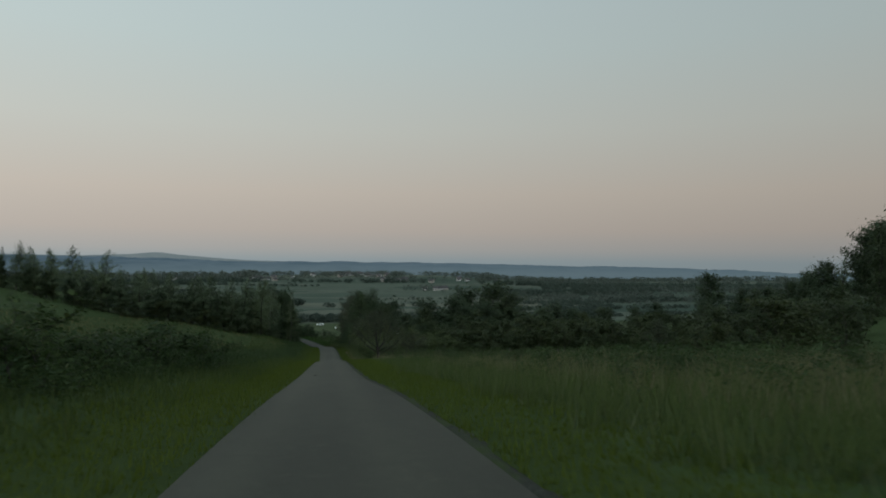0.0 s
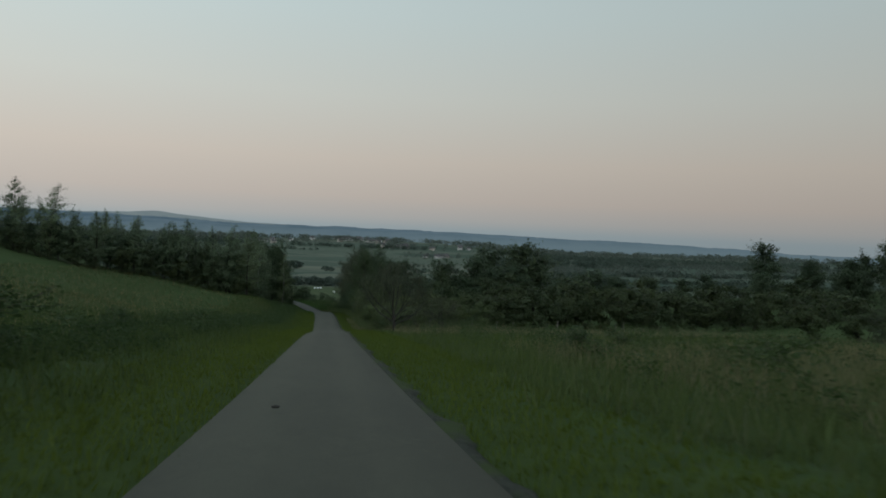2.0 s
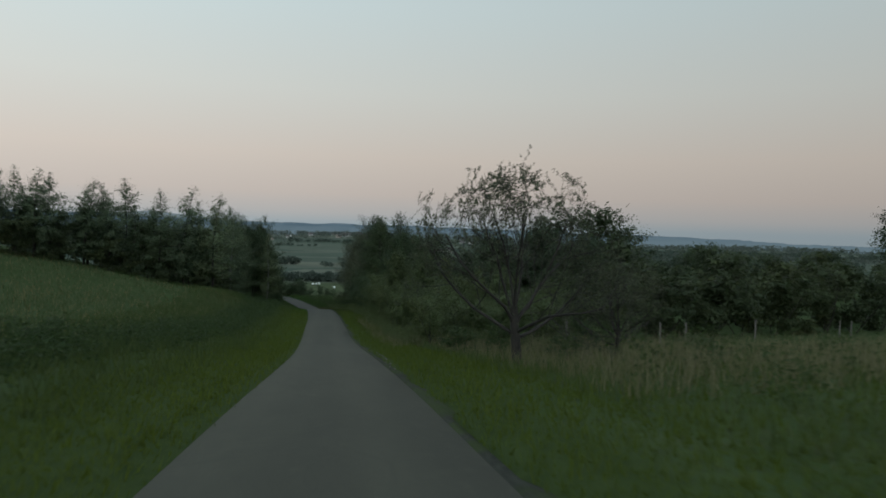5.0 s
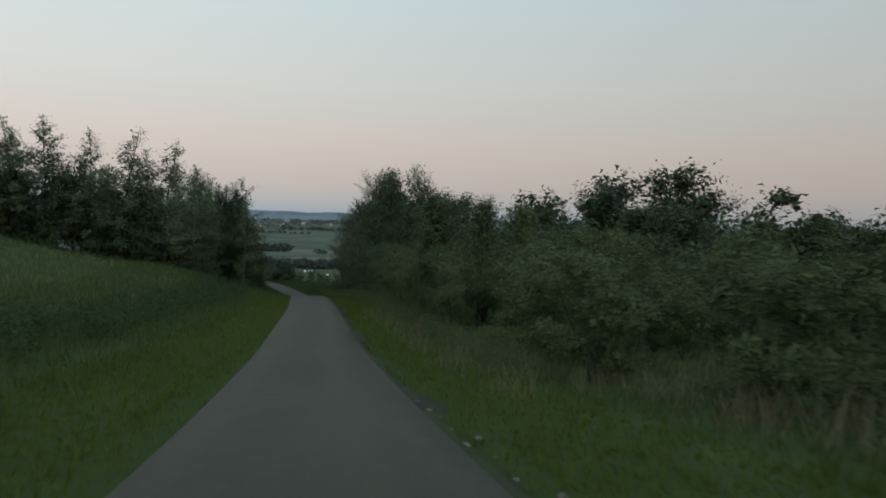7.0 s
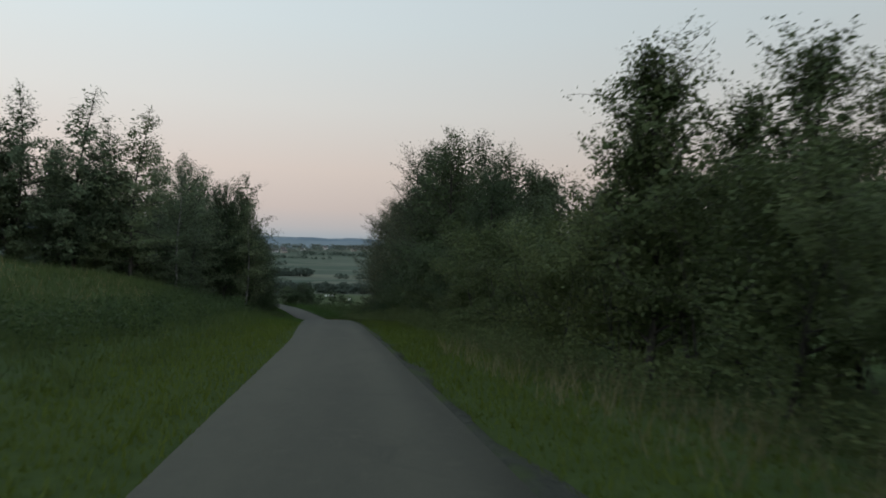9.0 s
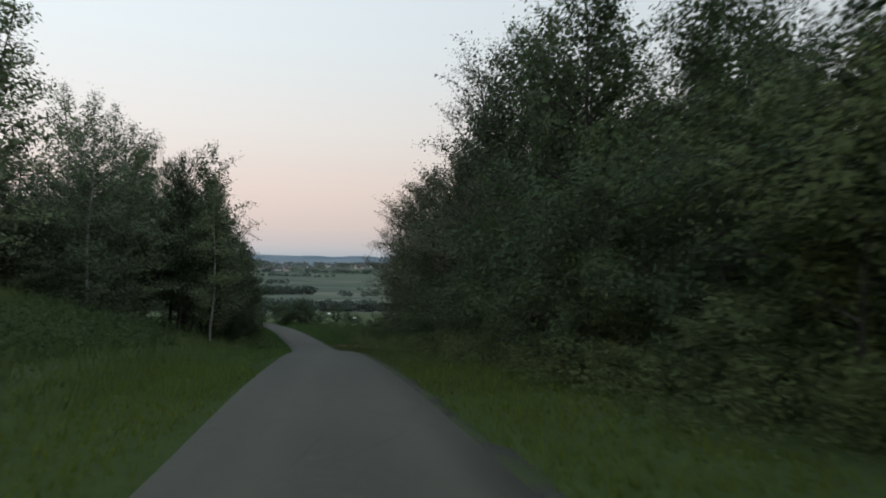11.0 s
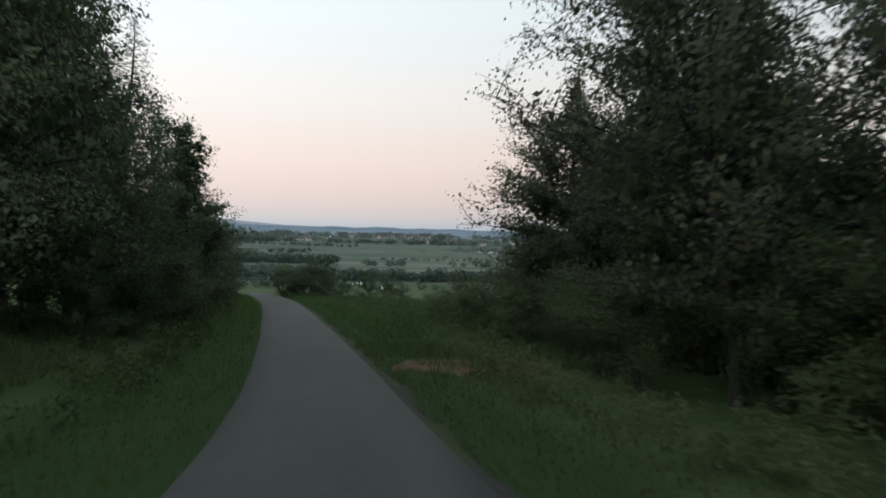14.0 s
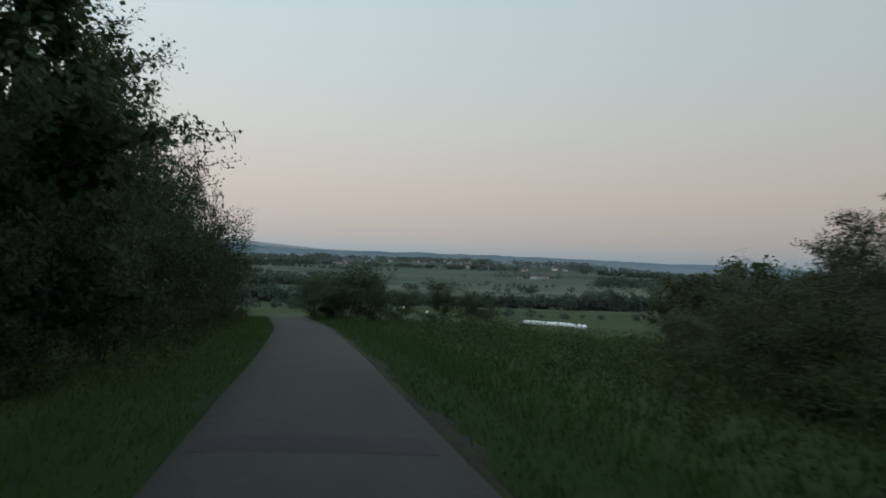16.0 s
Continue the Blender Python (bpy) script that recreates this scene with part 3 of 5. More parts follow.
def open_tree_parts(seed, height, radius, bole, n_leaves, leaf):
    """A short stout trunk that forks low into wide rising limbs; leaves only towards the ends of the twigs."""
    rng = np.random.default_rng(seed)
    trunk = wander(rng, (0, 0, -0.15), (0.06, 0.02, 1.0), 1.1, 5, 0.07, 0.05)
    levels = [[(trunk, np.linspace(bole * 1.35, bole * 0.85, 6))]]
    for fork, length, wild, rise, start in ((10, 2.1, 0.35, 0.05, 0.5), (8, 1.3, 0.7, 0.06, 0.25), (5, 0.75, 0.8, 0.03, 0.25), (3, 0.38, 0.8, 0.0, 0.2)):
        grown = []
        for line, rad in levels[-1]:
            m = len(line) - 1
            for i in range(fork):
                k = min(m - 0.01, m * (start + (1 - start) * (i + rng.uniform(0.2, 1.0)) / fork))
                q = line[int(k)] + (line[int(k) + 1] - line[int(k)]) * (k % 1)
                d = line[int(k) + 1] - line[int(k)]
                d = d / np.linalg.norm(d)
                if len(levels) == 1:
                    az, tilt = i * 2.4 + rng.uniform(-0.4, 0.4), radians(14 + 64 * i / fork)
                    d = np.array([math.cos(az) * math.cos(tilt), math.sin(az) * math.cos(tilt), math.sin(tilt)])
                else:
                    d = d + rng.normal(0, wild, 3)
                    d /= np.linalg.norm(d)
                limb = wander(rng, q, d, length * rng.uniform(0.7, 1.15), 5 if len(levels) < 3 else 3, 0.14, rise)
                r = float(np.interp(k, np.arange(m + 1), rad)) * (0.42 if len(levels) < 3 else 0.55)
                grown.append((limb, np.linspace(max(r, 0.0045), max(r * 0.35, 0.0028), len(limb))))
        levels.append(grown)
    ends = np.concatenate([l for l, _ in levels[-1]])
    k3 = np.array([radius / np.percentile(np.hypot(ends[:, 0], ends[:, 1]), 86)] * 2 + [height / np.percentile(ends[:, 2], 92)])
    heart, reach = np.array([0, 0, 0.36 * height]), np.array([radius, radius, 0.64 * height])

    def domed(p):
        """Limbs that would leave the rounded crown are held back."""
        p = p * k3
        e = np.linalg.norm((p - heart) / reach, axis=1)[:, None]
        return np.where(e > 0.86, heart + (p - heart) * (0.86 + (e - 0.86) * 0.35) / np.maximum(e, 0.01), p)

    levels = [[(domed(p), r) for p, r in some] for some in levels]
    twigs = [p for p, _ in levels[-1]]
    far = np.array([math.hypot(p[:, 0].mean() / radius, max(0.0, p[:, 2].mean() / height - 0.12)) for p in twigs])
    c = along(rng, twigs, np.clip((far - 0.42) / 0.35, 0.012, 1) * rng.uniform(0.1, 1, len(twigs)) ** 1.2, n_leaves)
    c = c + rng.normal(0, 0.028, c.shape)
    crown = leaves(rng, c, leaf, 0.5, kite=True, face=facing(rng, c, height, radius, 1.0))
    pieces = [tubes(some, sides) for some, sides in zip(levels, (9, 6, 5, 3, 3))]
    verts, faces, n0 = [], [], 0
    for v, f in pieces:
        verts.append(v)
        faces.append(f + n0)
        n0 += len(v)
    return len(pieces[0][1]), (np.concatenate(verts), np.concatenate(faces)), crown


def plant(name, label, category, group, leaf_key, bark_key, *args, trunk_name="trunk", grow=plant_parts, **kw):
    """One plant of trunk, branches and crown under an empty; returned unplaced."""
    root = tagged(new(name), label, category, group)
    bole_faces, *pieces = grow(*args, **kw)
    for part_name, (v, f), mat in zip((trunk_name, "crown"), pieces, ([M[bark_key], M["bark"]], M[leaf_key])):
        ob = new(part_name, mesh_of(part_name, v, f, mat, part_name != "crown"))
        if part_name != "crown":
            ob.data.polygons.foreach_set("material_index", [int(i >= bole_faces) for i in range(len(ob.data.polygons))])
        ob.parent = root
    return root


class Nursery:
    """Plants of one kind in a few builds; set() puts down a copy of one of them."""

    def __init__(self, builds, height):
        self.builds, self.height, self.used = builds, height, [False] * len(builds)

    def set(self, x, y, height, spin=0.0, which=0, wide=1.0, label=""):
        s = height / self.height
        m = Matrix.Translation((x, y, at_ground(x, y, -0.03))) @ Matrix.Rotation(spin, 4, "Z") @ Matrix.Diagonal((s * wide, s * wide, s, 1))
        which %= len(self.builds)
        root = self.builds[which]
        if self.used[which]:
            root = copy_thing(root, m @ Matrix.Diagonal([1 / c for c in root.scale] + [1]))
        else:
            root.matrix_basis, self.used[which] = m, True
        if label:
            root["label"] = label
        return root


BIRCH = ("birch_tree", "slender birch with pale bark and thin green crown", "tree", "birch grove", "birch_leaf", "birch_bark")
SHRUB = ("hedge_shrub", "dense dark green roadside shrub with many stems", "shrub", "roadside hedge", "hedge_leaf", "bark")
BROAD = ("broadleaf_tree", "broad leafy tree with dark green rounded crown", "tree", "field trees", "dark_leaf", "bark")
WOOD = ("woodland_tree", "tall roadside tree with reddish green leaves", "tree", "roadside wood", "rusty_leaf", "bark")
birches = Nursery([plant(*BIRCH[:5], "bark", 11 + k, 11.0, 2.8, "birch", 0.10, 48, 2, 6600, 0.080, 0.26, steep=(-8, 46), lift=0.0, bole=0.0075, core=0.3, crest=0.06, droop=0.12) for k in range(4)], 11.0)
near_birches = Nursery([plant(*BIRCH, 111 + k, 11.0, 2.7, "birch", 0.12, 54, 3, 15000, 0.052, 0.24, steep=(-8, 44), lift=0.0, bole=0.0075, core=0.25, crest=0.08, droop=0.18) for k in range(3)], 11.0)
shrubs = Nursery([plant(*SHRUB, 31 + k, 5.0, 2.5, "round", 0.05, 28, 3, 12500, 0.036, 0.24, stems=4, steep=(5, 65), lift=0.06, trunk_name="stem", core=0.3, kite=True) for k in range(4)], 5.0)
thickets = Nursery([plant(*SHRUB, 431 + k, 5.0, 2.5, "round", 0.05, 22, 1, 6600, 0.062, 0.27, stems=4, steep=(5, 65), lift=0.06, trunk_name="stem", core=0.35) for k in range(4)], 5.0)
dark_shrubs = Nursery([plant("dark_shrub", "dense blackish green roadside shrub partly darkened as shade", "shrub", "roadside wood", "shaded_dark_leaf", "bark",
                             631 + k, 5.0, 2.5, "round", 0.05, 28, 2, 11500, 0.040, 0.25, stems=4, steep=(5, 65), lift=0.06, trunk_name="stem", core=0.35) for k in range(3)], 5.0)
brambles = Nursery([plant("bramble_bush", "low dark bramble bush in rough grass", "shrub", "low brambles", "weed", "bark",
                          331 + k, 1.6, 1.2, "round", 0.05, 12, 1, 2300, 0.032, 0.13, stems=3, steep=(5, 65), lift=0.04, trunk_name="stem", core=0.25, kite=True) for k in range(3)], 1.6)
bushes = Nursery([plant("field_bush", "dense meadow bush with dull green leaves", "shrub", "meadow bushes", "field_leaf", "bark",
                        231 + k, 5.0, 2.6, "round", 0.05, 12, 1, 2100, 0.125, 0.34, stems=3, steep=(5, 65), lift=0.06, trunk_name="stem", core=0.35) for k in range(4)], 5.0)
dense = Nursery([plant(*BROAD, 51 + k, 9.0, 3.6, "round", 0.12, 30, 1, 4600, 0.145, 0.5, steep=(0, 70), bole=0.016, core=0.4) for k in range(3)], 9.0)
leafy = Nursery([plant(*BROAD, 151 + k, 9.0, 3.6, "round", 0.10, 40, 2, 12500, 0.082, 0.36, steep=(0, 70), bole=0.014, core=0.35) for k in range(2)], 9.0)
wood = Nursery([plant(*WOOD, 71 + k, 10.0, 3.3, "egg", 0.14, 46, 3, 20000, 0.044, 0.24, steep=(0, 66), bole=0.013, core=0.36, kite=True) for k in range(3)], 10.0)
shaded_dark_trees = Nursery([plant("woodland_tree", "tall blackish green tree behind roadside shrubs partly darkened as shade", "tree", "roadside wood", "shaded_dark_leaf", "bark",
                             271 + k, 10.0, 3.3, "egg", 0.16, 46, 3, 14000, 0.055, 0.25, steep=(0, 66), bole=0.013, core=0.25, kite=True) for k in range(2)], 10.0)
poplars = Nursery([plant("young_poplar", "upright young tree with dense shoots in the hedge", "tree", "hedge trees", "hedge_leaf", "bark",
                         171 + k, 6.0, 1.35, "column", 0.12, 40, 3, 9000, 0.042, 0.17, steep=(35, 78), lift=0.10, bole=0.012, core=0.2, kite=True, crest=0.5) for k in range(2)], 6.0)
spruces = Nursery([plant("spruce_tree", "dark spruce with drooping needle branches", "tree", "spruces", "needle", "bark",
                         91, 12.0, 2.5, "cone", 0.04, 56, 1, 4200, 0.15, 0.24, steep=(-12, 25), lift=-0.02, bole=0.012, slim=0.2, core=0.35)], 12.0)

rng = np.random.default_rng(7)

# birch grove on the slope: tree tops known one by one, then the wood behind them
TOPS = [(-37.9, 120.1, 2.5), (-43.4, 122.5, 3.4), (-32.5, 121.8, -1.0), (-28.4, 126.5, -1.4), (-25.4, 130.6, -2.0), (-22.9, 137.2, -1.4), (-19.3, 135.5, -2.7), (-16.9, 138.7, -2.2), (-13.6, 138.8, -3.0),
        (-14.0, 155.1, -4.1), (-9.6, 160.6, -5.2), (-8.9, 157.6, -7.8), (-14.9, 160.9, -4.2), (-12.6, 147.0, -5.2), (-9.2, 165.5, -9.2), (-11.2, 159.0, -6.0), (-15.0, 151.0, -4.0), (-11.4, 169.5, -6.4), (-12.6, 166.0, -5.6)]
for n, (x, y, top) in enumerate(TOPS):
    (birches if n < 9 else near_birches if y < 158.5 else shaded_dark_trees).set(x, y, (top - at_ground(x, y)) * 1.03 + 0.2, n * 1.7, n, 1.2 if n < 9 else 1.0 if y < 158.5 else 0.75)
FRONT_Y, FRONT_X = [96, 108, 117, 124, 130, 136, 139, 149, 158, 166], [-62, -48, -38.5, -30.5, -24.5, -17.5, -13.6, -12.2, -9.6, -9.4]
spots = [(x, y) for x, y, _ in TOPS]
for _ in range(900):
    if len(spots) > 78:
        break
    y = rng.uniform(98, 168)
    x = float(np.interp(y, FRONT_Y, FRONT_X)) - rng.uniform(0.8, 15) * rng.uniform(0.3, 1)
    if min((x - a) ** 2 + (y - b) ** 2 for a, b in spots) < 2.1 ** 2:
        continue
    spots.append((x, y))
    h = float(np.interp(y, [98, 118, 128, 138, 160], [7.5, 7.8, 8.8, 10.4, 12.2])) * rng.uniform(0.8, 1.05)
    if rng.random() < 0.16:
        spruces.set(x, y, h * 0.9, rng.uniform(0, 6))
    else:
        birches.set(x, y, h, rng.uniform(0, 6), int(rng.integers(0, 4)), rng.uniform(0.95, 1.25))
# undergrowth along the grove's edge
for y in np.arange(100, 168, 2.2):
    x = float(np.interp(y, FRONT_Y, FRONT_X)) - rng.uniform(-0.4, 1.4)
    tall = float(np.interp(y, [98, 120, 138, 160], [4.6, 5.2, 6.8, 8.2]))
    if y > 141:
        if y < 166:
            leafy.set(x - rng.uniform(3.5, 6.0), y + 1.0, tall * rng.uniform(0.9, 1.15), rng.uniform(0, 6), int(rng.integers(0, 3)), 0.7)
        continue
    dense.set(x - rng.uniform(0.6, 2.0), y + 1.0, tall * rng.uniform(0.8, 1.1), rng.uniform(0, 6), int(rng.integers(0, 3)), 0.85)
    bushes.set(x + 0.3, y, rng.uniform(2.2, 3.8), rng.uniform(0, 6), int(rng.integers(0, 4)), 1.15, "low dark undergrowth bush at the birch grove edge")
    bushes.set(x + rng.uniform(0.8, 1.8), y + rng.uniform(-1, 1), rng.uniform(0.9, 1.7), rng.uniform(0, 6), int(rng.integers(0, 4)), 1.4, "low dark undergrowth bush at the birch grove edge")
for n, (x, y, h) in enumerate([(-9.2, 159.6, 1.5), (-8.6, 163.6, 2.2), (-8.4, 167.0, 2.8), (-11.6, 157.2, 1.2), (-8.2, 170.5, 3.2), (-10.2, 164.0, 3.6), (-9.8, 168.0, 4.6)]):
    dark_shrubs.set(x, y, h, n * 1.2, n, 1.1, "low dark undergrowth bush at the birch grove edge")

# wood on the left past the field track
larch = plant("larch_tree", "tall feathery larch behind the roadside shrubs", "tree", "", "needle", "bark",
              95, 13.6, 3.0, "cone", 0.04, 110, 3, 15000, 0.062, 0.15, steep=(-14, 24), lift=-0.02, bole=0.012, slim=0.2, core=0.15, droop=0.3)
larch.matrix_basis = Matrix.Translation((-12.6, 176.5, at_ground(-12.6, 176.5, -0.03)))
maple = plant("maple_tree", "dark leafy maple behind the roadside shrubs", "tree", "roadside wood", "shaded_dark_leaf", "bark",
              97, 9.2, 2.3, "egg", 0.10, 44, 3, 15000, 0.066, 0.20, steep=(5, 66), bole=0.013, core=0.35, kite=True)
maple.matrix_basis = Matrix.Translation((-9.6, 178.0, at_ground(-9.6, 178.0, -0.03)))
leafy.set(-13.4, 171.5, 12.0, 2.0, 1, 0.7)
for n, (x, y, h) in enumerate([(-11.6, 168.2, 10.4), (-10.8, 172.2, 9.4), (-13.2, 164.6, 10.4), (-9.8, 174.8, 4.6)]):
    shaded_dark_trees.set(x, y, h, n * 1.9, n, 0.75)
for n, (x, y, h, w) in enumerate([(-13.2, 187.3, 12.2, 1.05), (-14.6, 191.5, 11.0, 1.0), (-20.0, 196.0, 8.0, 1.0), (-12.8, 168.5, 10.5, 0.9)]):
    shaded_dark_trees.set(x - 0.1, y, h, n * 1.3, n, w * 0.95)
for y in np.arange(168, 226, 2.6):
    edge = float(road_x(y)) - 4.1
    h = float(np.interp(y, [168, 174, 185, 200, 212, 226], [2.4, 4.0, 5.0, 5.2, 4.6, 3.4])) * rng.uniform(0.85, 1.15)
    kind = dark_shrubs if y < 205 else bushes
    kind.set(edge - rng.uniform(0.2, 1.2), y, h, rng.uniform(0, 6), int(rng.integers(0, 4)), 0.85, "dense dark green roadside shrub with many stems")
    if y > 172:
        (dark_shrubs if y < 196 else bushes).set(edge - rng.uniform(3.2, 5.5), y + 1.0, h * 1.3, rng.uniform(0, 6), int(rng.integers(0, 4)), 0.9, "dense dark green roadside shrub with many stems")

# hedge and wood along the road's other side
HEDGE_Y, FACE_H, BACK_H = [88, 96, 101, 105, 112, 118, 127, 134, 145, 158, 166], [2.0, 2.7, 3.5, 3.3, 3.6, 4.0, 4.6, 4.4, 3.4, 3.0, 2.6], [2.2, 3.0, 4.0, 3.8, 4.1, 4.5, 6.0, 5.6, 4.2, 4.2, 4.2]
for y in np.arange(90, 167, 2.0):
    off = 4.9 + 0.45 * math.sin(y * 0.7) + (1.2 if y < 96 else 0) + 1.4 * float(eased(y, 142, 150))
    x = float(road_x(y)) + off
    # Between the tree walls, darker-leaved shrubs carry the shade in their colour.
    (dark_shrubs if 120 < y < 150 else shrubs).set(x + rng.uniform(-0.2, 0.5), y, float(np.interp(y, HEDGE_Y, FACE_H)) * rng.uniform(0.82, 1.1), rng.uniform(0, 6), int(rng.integers(0, 4)), 0.95)
    (thickets if y < 156 else bushes).set(x + rng.uniform(2.2, 3.4), y + 0.7, float(np.interp(y, HEDGE_Y, BACK_H)) * rng.uniform(0.85, 1.05), rng.uniform(0, 6), int(rng.integers(0, 4)), 0.85, "dense dark green roadside shrub with many stems")
for n, (x, y, h, w) in enumerate([(8.2, 112.5, 5.0, 0.8), (8.8, 122.5, 6.4, 0.85),
                                  (6.2, 136.0, 11.4, 0.9), (9.2, 139.5, 9.0, 1.0), (5.0, 143.0, 9.8, 1.05), (8.6, 147.5, 10.4, 1.0), (4.5, 150.0, 10.6, 0.95), (7.8, 154.0, 12.8, 1.0),
                                  (4.7, 156.6, 10.2, 0.95), (10.5, 158.5, 10.0, 1.0), (7.2, 161.8, 10.4, 1.0), (12.0, 134.0, 9.5, 1.0), (10.8, 166.5, 9.4, 1.0), (5.6, 139.2, 10.6, 0.8)]):
    (wood if x < 8 else leafy if x < 11 else dense).set(x, y, h, n * 2.1, n, w if x < 8 else w * 0.85)
# On this stretch darker-leaved trees stand in for the shade.
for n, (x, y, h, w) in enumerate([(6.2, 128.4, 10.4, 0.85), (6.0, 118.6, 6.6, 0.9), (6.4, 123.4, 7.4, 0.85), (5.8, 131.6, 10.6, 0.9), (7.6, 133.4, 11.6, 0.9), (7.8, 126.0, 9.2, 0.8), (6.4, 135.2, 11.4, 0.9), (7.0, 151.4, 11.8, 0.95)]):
    shaded_dark_trees.set(x, y, h, n * 2.1, n, w)
for n, (x, y, h) in enumerate([(10.6, 133.5, 9.4), (11.2, 139.5, 8.6), (11.8, 145.5, 9.4), (9.6, 127.0, 8.4), (13.0, 160.0, 8.6), (13.5, 166.0, 7.6)]):
    (leafy if x < 12 else dense).set(x, y, h, n * 1.1, n, 0.85)
for n, (x, y, h, w) in enumerate([(4.95, 102.9, 5.7, 1.0), (5.3, 104.0, 5.4, 1.0), (6.6, 101.6, 5.4, 1.05), (8.3, 101.5, 5.2, 1.05), (7.6, 104.6, 5.6, 1.05)]):
    poplars.set(x, y, h, n * 2.0, n, w)
edge_tree = plant("woodland_tree", "leafy roadside tree with low branches over bare soil", "tree", "roadside wood", "rusty_leaf", "bark",
                  79, 9.6, 3.25, "skirt", 0.06, 72, 5, 36000, 0.050, 0.26, steep=(-4, 52), bole=0.013, core=0.38, kite=True)
edge_tree.matrix_basis = Matrix.Translation((5.3, 168.6, at_ground(5.3, 168.6, -0.03)))
leafy.set(9.4, 171.6, 8.2, 0.7, 1, 0.8)
wood.set(7.3, 170.0, 8.0, 1.1, 1, 0.95)
wood.set(7.2, 166.2, 8.4, 2.6, 2, 0.95)
overhang = plant("woodland_tree", "tall tree whose boughs hang over the roadside", "tree", "roadside wood", "rusty_leaf", "bark",
                 83, 12.2, 3.6, "round", 0.28, 60, 5, 28000, 0.050, 0.26, steep=(-6, 58), bole=0.012, core=0.25, kite=True)
overhang.matrix_basis = Matrix.Translation((5.5, 161.4, at_ground(5.5, 161.4, -0.03)))
for n, (x, y, h) in enumerate([(7.5, 93.0, 3.2), (9.5, 95.0, 3.6), (8.0, 97.0, 3.6), (6.6, 95.5, 2.9), (10.5, 98.0, 4.0), (12.0, 93.0, 3.2), (11.0, 101.0, 4.4), (14.5, 96.0, 4.2)]):
    thickets.set(x, y, h, n * 0.7, n, 1.1, "dense dark green roadside shrub with many stems")
for n in range(13):
    y = 119.5 + 2.1 * n
    shrubs.set(float(road_x(y)) + 4.6 + 0.5 * (n * 0.618 % 1), y, 1.7 + 0.9 * (n * 0.381966 % 1), n * 1.3, n, 1.25, "low leafy shrub at the foot of the roadside hedge")
# dark understorey below those trees
for n, (x, y, h) in enumerate([(5.6, 152.5, 3.4), (6.4, 157.0, 3.6), (6.2, 161.0, 3.8), (6.6, 164.4, 4.0), (8.6, 166.0, 4.6), (6.0, 169.6, 3.4), (8.8, 170.6, 3.8), (11.0, 162.0, 5.0), (10.5, 155.0, 5.2), (12.5, 168.0, 5.0), (9.2, 159.0, 5.0), (6.6, 168.8, 7.6), (7.6, 164.6, 8.4), (5.4, 166.4, 5.8), (9.0, 168.0, 7.8), (7.4, 171.0, 6.4), (6.6, 162.6, 6.6), (8.4, 161.0, 8.0), (6.2, 158.6, 6.0)]):
    if h > 5.3:
        wood.set(x, y, h, n, n, 1.0, "dark leafy young tree below the roadside trees")
    else:
        (thickets if x < 8 else bushes).set(x, y, h, n, n, 1.05, "dark leafy understorey shrub below the roadside trees")
for n, (x, y, h) in enumerate([(2.6, 174.5, 1.0), (3.6, 178.5, 1.3), (5.4, 183.0, 1.6), (2.9, 182.0, 0.9), (6.6, 187.5, 1.7), (3.4, 171.2, 1.3), (4.8, 179.8, 1.7)]):
    brambles.set(x, y, h, n * 1.4, n, 1.2, "low dark bramble on the slope beside the road")
for n, (x, y, h) in enumerate([(4.9, 172.4, 3.3), (6.6, 174.8, 3.6), (4.8, 170.4, 3.6), (6.8, 171.8, 4.6), (9.0, 174.5, 4.0), (4.9, 175.8, 2.2), (3.9, 180.5, 2.2), (7.8, 177.6, 3.0), (10.6, 177.0, 3.4)]):
    shrubs.set(x, y, h, n, n, 1.15, "leafy shrub on the dark slope beside the road")
for n, (x, y, h) in enumerate([(2.5, 176.2, 2.2), (1.7, 178.0, 1.6), (3.6, 177.6, 2.6), (2.4, 180.4, 1.7)]):
    shrubs.set(x, y, h, n * 1.3, n + 1, 1.2, "leafy shrub on the dark slope beside the road")

# bushes and trees across the meadow
LINE_X, LINE_Y = [5, 9, 12, 15, 21, 32, 42, 57, 75], [81.5, 82.0, 85.5, 89, 91.5, 95.5, 97.5, 101, 106]
for x in np.concatenate([np.arange(5.6, 24, 2.0), np.arange(24, 74, 2.7)]):
    y = float(np.interp(x, LINE_X, LINE_Y))
    h = rng.uniform(3.6, 5.2) * float(np.interp(x, [5, 9, 14, 24], [0.48, 0.54, 0.62, 1.0]))
    (thickets if x < 17 else bushes).set(x + rng.uniform(-0.5, 0.5), y + rng.uniform(0, 1.5), h, rng.uniform(0, 6), int(rng.integers(0, 4)), 1.3 if x < 24 else 1.15, "dense meadow bush with dull green leaves")
    (thickets if x < 17 else bushes).set(x + rng.uniform(-1.5, 1.5), y + rng.uniform(6, 14), h * (1.0 if x < 20 else 1.3), rng.uniform(0, 6), int(rng.integers(0, 4)), 1.3 if x < 24 else 1.15, "dense meadow bush with dull green leaves")
